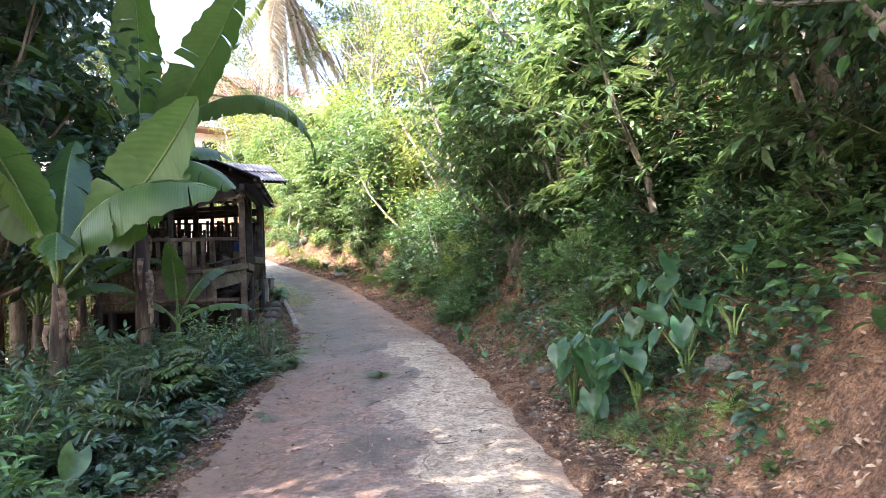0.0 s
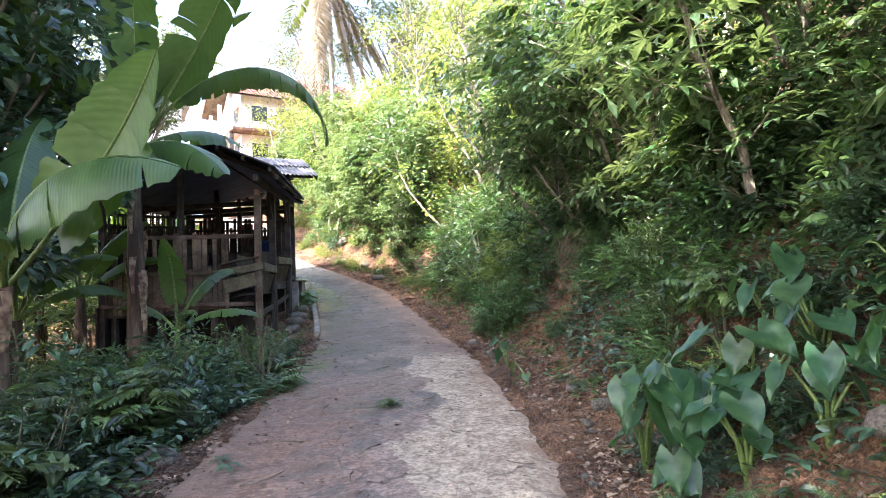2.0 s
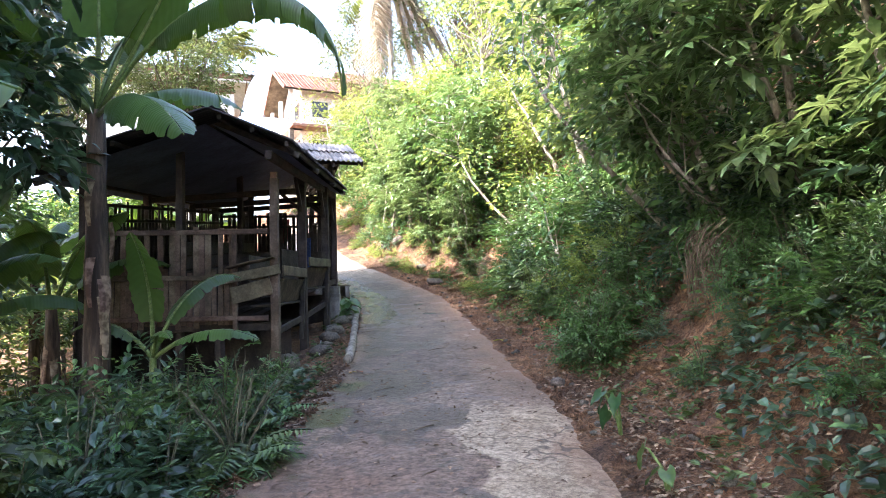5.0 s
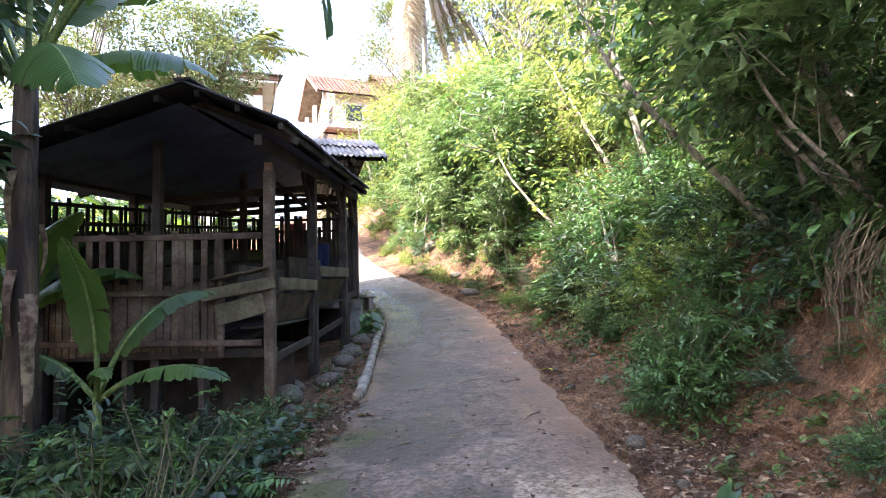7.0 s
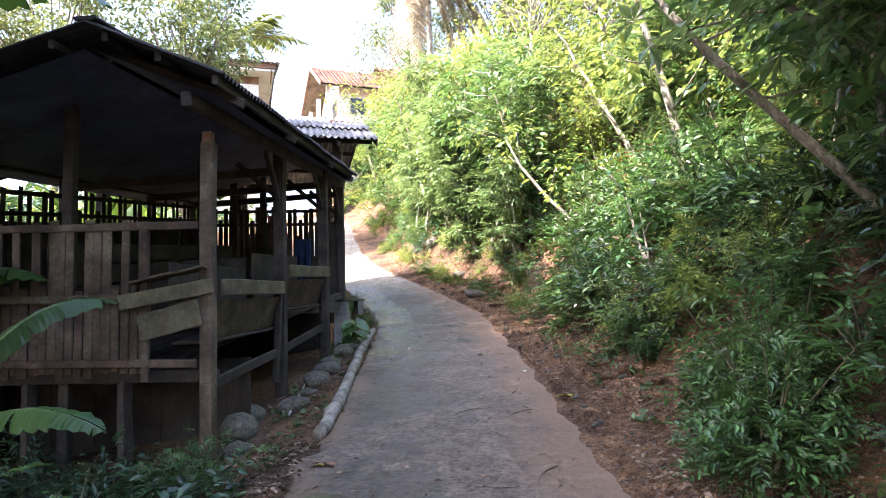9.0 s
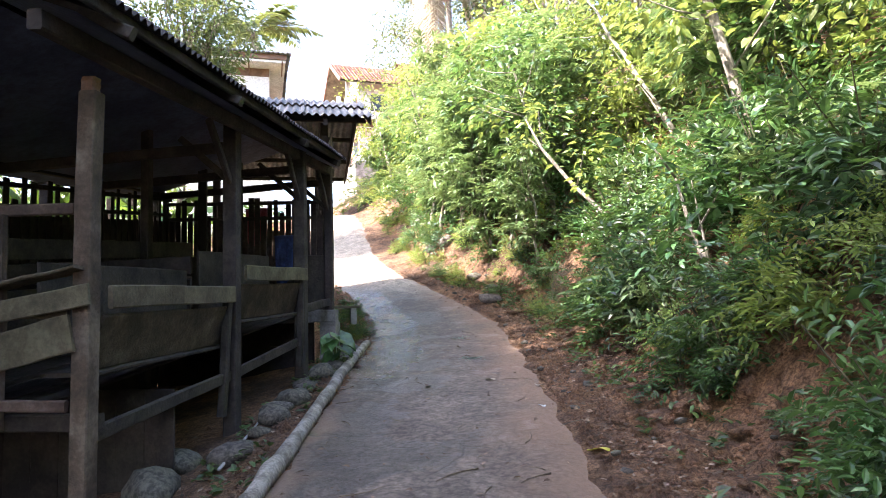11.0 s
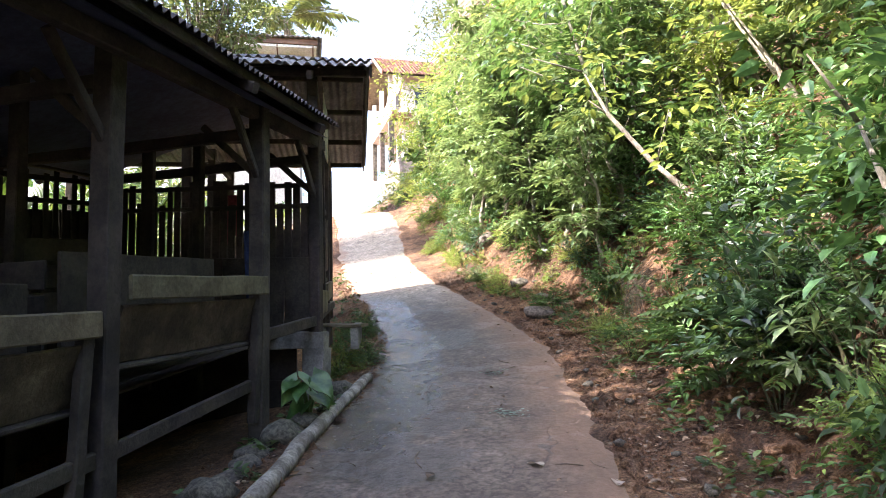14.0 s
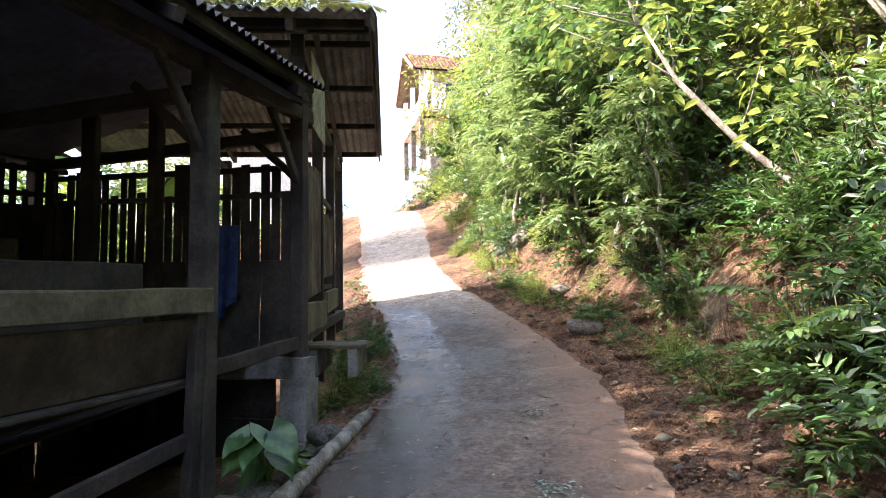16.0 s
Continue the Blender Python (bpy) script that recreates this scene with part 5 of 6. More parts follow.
for x, y, sc in ((1.75, 12.1, 0.6), (1.8, 12.8, 0.7), (1.95, 11.5, 0.7), (1.55, 13.0, 0.6), (0.22, 13.5, 0.85), (0.34, 13.9, 1.0), (0.42, 14.4, 0.9)):
    shrub("small", x, y, sc, rng_p, 0.12, 12, 1.25)
# cassava thicket that leans over the lane past the bend
for x, y, i, sc in ((-5.3, 28.0, 7, 1.2), (-4.6, 27.0, 7, 1.1), (-5.9, 29.2, 8, 1.25), (-4.0, 26.4, 8, 1.1), (-3.4, 25.4, 7, 0.95), (-6.8, 30.3, 7, 1.25), (-5.0, 29.0, 7, 1.45), (-2.9, 24.4, 8, 0.9), (-4.0, 27.8, 7, 1.4), (-2.4, 25.6, 8, 1.3),
                    (-5.0, 27.2, 2, 1.15), (-5.6, 28.4, 3, 1.1), (-4.3, 26.2, 2, 1.0), (-6.5, 29.5, 3, 1.2), (-4.6, 28.0, 3, 1.3), (-7.3, 31.0, 2, 1.3), (-3.6, 25.5, 2, 1.0)):
    sapling(i, x, y, sc, rng_p, 6)


def plant_verge():
    rng = random.Random(31)
    for _ in range(130):
        y = rng.uniform(3.2, 13.6)
        d = rng.uniform(0.15, 3.8)
        x = road_left(y) - 0.2 - d
        if y > 12.8 and d < 0.9:
            continue
        kind = rng.choice(["oval_dark", "large", "oval_dark", "oval", "feather", "small"])
        sc = rng.uniform(0.42, 0.62) if d < 0.5 else rng.uniform(0.75, 1.2)
        if y > 11.5:
            sc *= 0.72
        shrub(kind, x, y, sc, rng)
    for x, y, sc in ((-2.85, 10.2, 0.95), (-2.7, 10.0, 0.8), (-3.12, 10.9, 1.0), (-3.0, 10.3, 0.85), (-3.3, 11.6, 0.9), (-2.95, 9.4, 0.7), (-3.6, 10.7, 1.1), (-3.3, 8.6, 0.8)):
        shrub("fern", x, y, sc, rng)
    # low dark plants between the verge and the shed's stilts
    for _ in range(16):
        y = rng.uniform(12.3, 14.3)
        x = road_left(y) - rng.uniform(0.75, 3.0)
        shrub(rng.choice(["oval_dark", "oval_dark", "large", "small"]), x, y, rng.uniform(0.4, 0.68), rng)
    # garden behind the shed and past it
    rs = np.random.RandomState(33)
    for _ in range(330):
        y = rng.uniform(1, 38)
        x = road_left(y) - rng.uniform(5.2, 18)
        clump(rng.choice(["lime", "bush", "lime", "fern"]), x, y, ground(x, y) + rng.uniform(0.3, 1.7), rng.uniform(0.6, 1.2), rs, 150, 0.2)
    for _ in range(150):
        y = rng.uniform(12, 33)
        x = road_left(y) - rng.uniform(6.0, 11.0)
        clump(rng.choice(["lime", "bush", "fern", "dark"]), x, y, ground(x, y) + rng.uniform(1.2, 3.9), rng.uniform(0.6, 1.1), rs, 130, 0.24)
    for _ in range(46):
        y = rng.uniform(35, 47)
        x = road_left(y) - rng.uniform(0.8, 7)
        clump(rng.choice(["lime", "bush", "lime"]), x, y, ground(x, y) + rng.uniform(0.1, 0.6), rng.uniform(0.4, 0.9), rs, 110, 0.2)
    for _ in range(14):
        y = rng.uniform(21.5, 24.5)
        shrub(rng.choice(["small_lime", "oval", "small"]), road_left(y) - rng.uniform(0.1, 0.8), y, rng.uniform(0.25, 0.5), rng)


plant_verge()
for kind, mat, label in (("bush", LEAF_BUSH, "dense green thicket on the hillside"), ("dark", LEAF_DARK, "dark green thicket on the shaded hillside"), ("lime", LEAF_LIME_LIT, "sunlit yellow-green thicket on the hillside"), ("fern", LEAF_CASSAVA, "light green thicket on the hillside")):
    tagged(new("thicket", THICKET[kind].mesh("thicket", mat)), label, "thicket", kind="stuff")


def leaning_tree(lower, upper, r, seed, mat, kind, bark=BARK_PALE):
    """A bare bent stem through two points, rooted in the bank, with leaf clumps at its head."""
    rs = np.random.RandomState(seed)
    a, b = np.array(lower, dtype=float), np.array(upper, dtype=float)
    d = (b - a) / np.linalg.norm(b - a)
    foot = a.copy()
    for _ in range(60):
        if foot[2] < ground(foot[0], foot[1]) - 0.1:
            break
        foot = foot - (d * 0.8 + np.array([-0.25, 0, 0.25])) * 0.12
    top = b + d * 0.5 + np.array([0, 0, 0.3])
    tr, lf = Soup(), Soup()
    pts = [foot, (foot + a) / 2 + rs.normal(0, 0.02, 3), a, (a + b) / 2 + rs.normal(0, 0.03, 3), b, top]
    tube(tr, [p - foot for p in pts], [r * 1.15, r * 1.1, r, r * 0.9, r * 0.75, r * 0.25], 8)
    ends = [top]
    for p in (a, (a + b) / 2, b, b, top):
        q = p + rs.normal(0, 0.35, 3) + np.array([0, 0, 0.45])
        tube(tr, [p - foot, (p + q) / 2 - foot, q - foot], [r * 0.4, r * 0.3, r * 0.12], 5)
        ends.append(q)
    for e in ends[1:] + [top]:
        if kind == "cassava":
            for _ in range(7):
                dd = rs.normal(0, 1, 3) * np.array([1, 1, 0.4])
                palmate(lf, e - foot + dd * 0.2, dd, rs.uniform(0.2, 0.3), rs, 7)
        else:
            dd = rs.normal(0, 1, (38, 3))
            scatter_leaves(lf, "oval", e - foot + dd * np.array([0.3, 0.3, 0.2]), dd * np.array([1, 1, 0.3]) + np.array([0, 0, -0.2]), rs.uniform(0.1, 0.22, 38), rs, 0.4)
    root = new("leaning_tree")
    root.location = tuple(foot)
    tagged(root, "small leaning tree with a bare pale stem", "tree", "young trees on the bank")
    part("trunk", tr.mesh("trunk", bark, True), root)
    part("crown", lf.mesh("crown", mat), root)


for k, (lower, upper, r, mat, kind) in enumerate((
        ((0.57, 14.56, 3.70), (-0.21, 14.62, 4.77), 0.055, LEAF_BUSH, "oval"), ((1.49, 13.34, 3.08), (1.0, 13.47, 3.89), 0.035, LEAF_BUSH, "oval"),
        ((0.0, 18.24, 2.12), (-0.27, 18.66, 2.95), 0.06, LEAF_BUSH, "oval"),
        ((2.40, 10.22, 3.84), (2.35, 10.23, 4.67), 0.05, LEAF_BUSH, "oval"), ((-1.29, 23.14, 3.77), (-2.53, 23.16, 5.24), 0.06, LEAF_LIME_LIT, "oval"),
        ((1.37, 12.86, 3.15), (1.01, 12.90, 3.72), 0.03, LEAF_BUSH, "cassava"), ((1.70, 13.90, 3.27), (0.66, 13.98, 4.21), 0.05, LEAF_CASSAVA, "cassava"),
        ((-3.93, 28.53, 5.06), (-4.36, 28.46, 7.33), 0.06, LEAF_LIME_LIT, "oval"), ((-0.79, 25.10, 4.98), (-1.02, 25.13, 6.09), 0.06, LEAF_LIME_LIT, "oval"))):
    leaning_tree(lower, upper, r * 0.72, 700 + k, mat, kind)


def root_curtain(label, x, y, z0, z1, width, n, seed):
    """Dry roots and creepers that hang down the face of the cut."""
    rs = np.random.RandomState(seed)
    s = Soup()
    for _ in range(n):
        px, py = x + rs.normal(0, 0.10), y + rs.uniform(-0.5, 0.5) * width
        zt, zb = z1 + rs.normal(0, 0.12), z0 + rs.uniform(0, 0.6) * (z1 - z0)
        pts = [(px + 0.12 + rs.normal(0, 0.03), py, zt)]
        for i in range(1, 5):
            pts.append((px - 0.05 * math.sin(i) + rs.normal(0, 0.03), py + rs.normal(0, 0.035), zt + (zb - zt) * i / 4))
        tube(s, pts, [0.005, 0.004, 0.0035, 0.003, 0.0015], 4)
    ob = new("hanging_roots", s.mesh("hanging_roots", BARK))
    return tagged(ob, label, "roots", kind="stuff")


root_curtain("dry brown roots hanging from the cut bank", 1.42, 12.45, 1.3, 2.45, 0.9, 62, 1)
root_curtain("dry pale roots and straw on the cut bank", -2.2, 22.6, 2.2, 2.9, 1.0, 60, 2)


# ---- large trees ----
def tree_meshes(seed, height, crown_r, crown_h, clumps, leaves, leaf, shape="oval", trunk_r=0.16):
    rs = np.random.RandomState(seed)
    tr, lf = Soup(), Soup()
    n = 8
    lean = rs.uniform(-0.06, 0.06, 2) * height
    pts = [np.array([lean[0] * (i / n) ** 2, lean[1] * (i / n) ** 2, -0.4 + (height * 0.8 + 0.4) * i / n]) for i in range(n + 1)]
    tube(tr, pts, [trunk_r * (1.25 - 0.95 * i / n) for i in range(n + 1)], 10)
    for c in range(clumps):
        a, rr = rs.uniform(0, 6.28), crown_r * math.sqrt(rs.uniform(0.05, 1))
        hz = height - crown_h * rs.uniform(0, 1)
        fall = 1 - 0.55 * abs((hz - (height - crown_h / 2)) / (crown_h / 2)) ** 2
        e = np.array([math.cos(a) * rr * fall, math.sin(a) * rr * fall, hz]) + np.array([lean[0], lean[1], 0])
        k = min(n, max(3, int(n * (hz - 0.8) / height)))
        mid = (pts[k] * 0.45 + e * 0.55) + np.array([0, 0, -0.15])
        tube(tr, [pts[k], mid, e], [trunk_r * 0.35, trunk_r * 0.2, 0.012], 6)
        d = rs.normal(0, 1, (leaves, 3))
        d /= np.linalg.norm(d, axis=1, keepdims=True)
        rad = rs.uniform(0.2, 1, leaves) ** 0.6 * crown_r * rs.uniform(0.22, 0.38)
        scatter_leaves(lf, shape, e + d * rad[:, None] * np.array([1, 1, 0.7]), d * np.array([1, 1, 0.4]) + rs.normal(0, 0.4, (leaves, 3)) + np.array([0, 0, -0.2]), leaf * rs.uniform(0.6, 1.3, leaves), rs, 0.5)
    return tr, lf


def tree(label, x, y, seed, height, crown_r, crown_h, clumps, leaves, leaf, mat, bark=BARK, shape="oval", trunk_r=0.16, z=None):
    tr, lf = tree_meshes(seed, height, crown_r, crown_h, clumps, leaves, leaf, shape, trunk_r)
    root = new("tree")
    root.location = (x, y, ground(x, y) if z is None else z)
    tagged(root, label, "tree")
    part("trunk", tr.mesh("trunk", bark, True), root)
    part("crown", lf.mesh("crown", mat), root)
    return root


# garden side: mostly unseen trees, added so that their crowns shade the lane
for i, (x, y, h, r, ch) in enumerate(((-7.3, 10.4, 7.0, 2.2, 4.6), (-7.2, 0.2, 16, 3.7, 9), (-7.6, 3.4, 16.5, 3.6, 9.5), (-6.8, 5.6, 14, 3.5, 8), (-5.2, -3.8, 19, 3.8, 10), (-8.4, 8.0, 16, 3.5, 8), (-10.0, 10.8, 17, 3.5, 9), (-12.2, 7.6, 17, 3.4, 9), (-11.5, 1.0, 15, 3.6, 9), (-5.5, -8.0, 14, 3.4, 8), (-14.0, 12.5, 13.0, 3.0, 6.5), (-11.2, 14.6, 16, 3.2, 8), (-8.0, 12.2, 9.3, 2.6, 4.4))):
    tree("dense dark-leaved shade tree added on the garden side", x, y, 500 + i, h, r, ch, 84 if h > 10 else 50, 95, 0.30 if h > 10 else 0.24, LEAF_DARK, BARK, "oval", 0.14)
# hillside
tree("tree with pale mottled trunk on the hillside", 4.0, 6.35, 520, 9.5, 2.8, 3.5, 26, 90, 0.18, LEAF_BUSH, BARK_PALE, "oval", 0.20)
# crowns past y 15 take the sunlit leaf colour
for i, (x, y, h, r) in enumerate(((7.5, 12, 8, 2.8), (5.5, 16, 8, 2.6), (4.0, 20.5, 8, 2.6), (2.0, 25, 8.5, 2.8), (-0.5, 30, 8.5, 2.8), (-3.5, 36, 9, 3), (9, 5, 9, 3))):
    tree("slender hillside tree with open crown", x, y, 530 + i, h, r, 4.5, 30, 90, 0.17, LEAF_BUSH if y < 15 else LEAF_LIME_LIT, BARK_PALE, "oval", 0.12)
# beyond the crest
for i, (x, y, h, r, z) in enumerate(((-6.5, 46, 15, 4, 8), (-1, 48, 16, 4.5, 10), (-13.5, 52, 15.5, 4.0, 9.5), (-4, 52, 17, 4.5, 10), (3, 50, 17, 4.5, 12))):
    tree("tall grey-green tree beyond the crest", x, y, 560 + i, h, r, 9, 60, 150, 0.26, LEAF_TREE, BARK, "far", 0.2, z)
tree("yellow-green garden tree behind the sheds", -16.0, 29.5, 580, 12.4, 2.5, 4.8, 56, 170, 0.2, LEAF_TREE, BARK, "far", 0.16, 2.6)
tree("yellow-green garden tree behind the sheds", -19.2, 27.0, 582, 12.0, 2.7, 5, 56, 170, 0.2, LEAF_TREE, BARK, "far", 0.16, 2.2)


def palm(label, x, y, z, height, seed, green, dry, length):
    rs = np.random.RandomState(seed)
    root = new("coconut_palm")
    root.location = (x, y, z)
    tagged(root, label, "palm")
    s = Soup()
    tube(s, [(0.3 * math.sin(i / 4), 0, -0.5 + (height + 0.5) * i / 10) for i in range(11)], [0.2 - 0.008 * i for i in range(11)], 10)
    part("trunk", s.mesh("trunk", BARK_PALE, True), root)
    top = (0.3 * math.sin(2.5), 0, height)
    for i in range(green):
        a = i * 2.4
        f = Soup()
        frond(f, top, (math.cos(a), math.sin(a), rs.uniform(0.2, 1.2)), length * rs.uniform(0.85, 1.1), rs, 34, rs.uniform(0.4, 0.7), 0.22)
        part("frond", f.mesh("frond", FROND_GREEN), root)
    for i in range(dry):
        a = i * 2.1 + 0.4
        f = Soup()
        frond(f, top, (math.cos(a) * (0.22 + 0.14 * (i % 4)), math.sin(a) * (0.22 + 0.14 * (i % 4)), -0.85), length * rs.uniform(0.9, 1.25), rs, 40, 0.25, 0.16)
        part("dry_frond", f.mesh("dry_frond", FROND_DRY), root, "dry hanging frond")
    return root


palm("tall coconut palm with dry hanging fronds", -10.4, 43.5, 8.0, 16.0, 4, 12, 16, 6.5)
palm("coconut palm behind the sheds", -21.2, 41.5, 6.0, 12.2, 6, 14, 2, 4.3)


# ---- houses up the hill ----
def slab(root, name, x0, x1, y0, y1, z0, z1, mat, label="", bevel=0.01):
    bm = bmesh.new()
    bmesh.ops.create_cube(bm, size=1.0)
    bmesh.ops.scale(bm, vec=(x1 - x0, y1 - y0, z1 - z0), verts=bm.verts)
    bmesh.ops.translate(bm, vec=((x0 + x1) / 2, (y0 + y1) / 2, (z0 + z1) / 2), verts=bm.verts)
    bmesh.ops.bevel(bm, geom=bm.edges[:], offset=bevel, segments=1, affect="EDGES")
    return part(name, mesh_of(bm, name, mat), root, label)


def tiled_slope(root, a, b, c, d, mat):
    """Rows of barrel tiles over the quad a-b (eave) to d-c (ridge)."""
    a, b, c, d = (Vector(p) for p in (a, b, c, d))
    s = Soup()
    rows = max(4, int((d - a).length / 0.3))
    n = int((b - a).length / 0.22)
    nrm = (b - a).cross(d - a).normalized()
    if nrm.z < 0:
        nrm = -nrm
    v = []
    for j in range(rows):
        for e in (0, 1):
            w = (j + e) / rows
            lift = 0.05 * (1 - e)
            for i in range(n * 4 + 1):
                u = i / (n * 4)
                p = a.lerp(b, u).lerp(d.lerp(c, u), w)
                v.append(tuple(p + nrm * (lift + 0.03 * math.sin(u * n * 2 * math.pi))))
    m = n * 4 + 1
    f = [(j * m + i, j * m + i + 1, (j + 1) * m + i + 1, (j + 1) * m + i) for j in range(rows * 2 - 1) for i in range(m - 1)]
    s.add(v, f)
    ob = part("roof_slope", s.mesh("roof_slope", mat), root)
    ob.modifiers.new("thick", "SOLIDIFY").thickness = 0.04
    return ob


def window(root, x, z, w, h, y):
    fr = slab(root, "window", x - w / 2 - 0.06, x + w / 2 + 0.06, y - 0.05, y - 0.0, z - h / 2 - 0.06, z + h / 2 + 0.06, BROWN_PAINT, "brown window frame")
    n = 2
    for i in range(n):
        x0 = x - w / 2 + i * w / n
        slab(fr, "pane", x0 + 0.03, x0 + w / n - 0.03, y - 0.065, y - 0.045, z - h / 2 + 0.03, z + h / 2 - 0.03, DARK_GLASS)
    return fr


def build_house_red():
    root = new("house")
    root.matrix_basis = pose(-28.2, 67.6, 15.1, 0, 0, -53) @ Matrix.Scale(1.25, 4)
    tagged(root, "white two-storey house with red tiled roof", "house")
    W, Dp = 6.0, 7.0
    slab(root, "plinth", -0.4, W + 0.4, -0.4, Dp + 0.3, -6.0, 0.2, CONCRETE)
    slab(root, "wall", 0, W, 0, Dp, 0.2, 5.9, PLASTER)
    slab(root, "floor_band", -0.5, W + 0.5, -1.1, 0.0, 2.75, 3.0, PLASTER, "balcony slab")
    for i in range(9):
        x = -0.4 + i * (W + 0.8) / 8
        slab(root, "baluster", x - 0.04, x + 0.04, -1.05, -0.97, 3.0, 3.75, PLASTER)
    slab(root, "handrail", -0.48, W + 0.48, -1.08, -0.94, 3.75, 3.85, PLASTER)
    for x in (-0.3, 2.9, W + 0.3):
        slab(root, "column", x - 0.16, x + 0.16, -1.05, -0.73, 0.0, 2.75, STONE)
        slab(root, "column", x - 0.14, x + 0.14, -1.02, -0.74, 3.0, 5.8, PLASTER)
    slab(root, "door", 2.4, 3.4, -0.05, 0.0, 0.2, 2.3, BROWN_PAINT, "brown door")
    window(root, 1.2, 1.5, 1.2, 1.3, 0)
    window(root, 4.8, 1.5, 1.2, 1.3, 0)
    window(root, 1.3, 4.5, 1.4, 1.2, 0)
    window(root, 4.6, 4.5, 1.4, 1.2, 0)
    # gable roof, the ridge running back, and a cross gable behind
    e, r = 5.7, 8.2
    tiled_slope(root, (-0.9, -1.5, e), (-0.9, Dp + 0.6, e), (W / 2, Dp + 0.6, r), (W / 2, -1.5, r), TILE)
    tiled_slope(root, (W + 0.9, -1.5, e), (W + 0.9, Dp + 0.6, e), (W / 2, Dp + 0.6, r), (W / 2, -1.5, r), TILE)
    for sgn in (-1, 1):
        x0, x1 = W / 2 + sgn * (W / 2 + 0.86), W / 2 + sgn * 0.02
        lin = Soup()
        lin.add([(x, y, z - dz) for dz in (0.10, 0.13) for x, y, z in ((x0, -1.46, e), (x0, Dp + 0.55, e), (x1, Dp + 0.55, r), (x1, -1.46, r))], BOX_F)
        part("soffit", lin.mesh("soffit", WOOD_PALE), root, "brown boarded soffit")
    s = Soup()
    s.add([(0, -0.02, 5.8), (W, -0.02, 5.8), (W / 2, -0.02, 7.9), (0, 0.16, 5.8), (W, 0.16, 5.8), (W / 2, 0.16, 7.9)], [(0, 1, 2), (5, 4, 3), (0, 3, 4, 1), (1, 4, 5, 2), (2, 5, 3, 0)])
    part("gable", s.mesh("gable", PLASTER), root)
    for sgn in (-1, 1):
        part("barge_board", beam_mesh("barge_board", (W / 2 + sgn * (W / 2 + 0.9), -1.52, e - 0.05), (W / 2, -1.52, r - 0.05), 0.06, 0.28, BROWN_PAINT), root, "brown barge board")
    for x0 in (-0.3, W + 0.3):
        tiled_slope(root, (x0, 3.6, e + 1.1), (x0, Dp + 3.0, e + 1.1), (W / 2, Dp + 3.0, r + 0.6), (W / 2, 3.6, r + 0.6), TILE)
    slab(root, "rear_wall", 0.1, W - 0.1, Dp + 0.02, Dp + 2.6, 0.0, 6.9, PLASTER)
    for y in (1.4, 3.6, 5.8):
        slab(root, "window", W, W + 0.06, y - 0.6, y + 0.6, 3.9, 5.1, DARK_GLASS, "dark window pane")
        slab(root, "window", W, W + 0.06, y - 0.6, y + 0.6, 0.9, 2.1, DARK_GLASS, "dark window pane")
    slab(root, "canopy", W, W + 1.3, -1.0, Dp, 2.75, 2.95, BROWN_PAINT, "brown canopy over the side")
    return root


def build_house_white():
    root = new("house")
    root.matrix_basis = pose(-24.9, 33.9, 7.4, 0, 0, 33)
    tagged(root, "long white house with low brown sheet roof", "house")
    W, Dp = 8.2, 6.0
    slab(root, "wall", 0, W, 0, Dp, -4, 6.7, PLASTER)
    slab(root, "fascia", -0.8, W + 0.8, -1.0, -0.94, 7.25, 7.5, BROWN_PAINT)
    slab(root, "soffit", -0.75, W + 0.75, -0.93, Dp + 0.9, 7.12, 7.24, PLASTER)
    slab(root, "upper_wall", 0.0, W, 0.02, Dp - 0.02, 6.70, 7.12, BROWN_PAINT)
    for x in (1.6, 4.0, 6.4):
        window(root, x, 5.6, 1.3, 1.1, 0)
    tiled_slope(root, (-1, -1.2, 7.5), (W + 1, -1.2, 7.5), (W + 1, Dp / 2, 8.2), (-1, Dp / 2, 8.2), SHEET)
    tiled_slope(root, (-1, Dp + 1.2, 7.5), (W + 1, Dp + 1.2, 7.5), (W + 1, Dp / 2, 8.2), (-1, Dp / 2, 8.2), SHEET)
    for i in range(7):
        x = -0.6 + i * (W + 1.2) / 6
        part("bracket", beam_mesh("bracket", (x, -0.95, 7.18), (x, 0.0, 6.8), 0.06, 0.08, BROWN_PAINT), root)
    return root


build_house_red()
build_house_white()


# ---- along the lane ----
def build_log():
    s = Soup()
    pts, rad = [], []
    line = [(-3.42, 14.75), (-3.72, 15.9), (-4.12, 17.2), (-4.62, 18.8), (-4.98, 20.0), (-5.25, 20.95)]
    rs = np.random.RandomState(2)
    for i in range(26):
        t = i / 25 * 5
        k = min(4, int(t))
        x = line[k][0] + (line[k + 1][0] - line[k][0]) * (t - k) + rs.normal(0, 0.008)
        y = line[k][1] + (line[k + 1][1] - line[k][1]) * (t - k)
        pts.append((x, y, road_z(y) + 0.045 + rs.normal(0, 0.006)))
        rad.append(0.075 * (1 - 0.2 * i / 25) * (1 + 0.06 * rs.randn()))
    tube(s, pts, rad, 10)
    ob = new("log", s.mesh("log", BARK_PALE, True))
    return tagged(ob, "long pale bare log lying along the lane's edge", "log")


build_log()


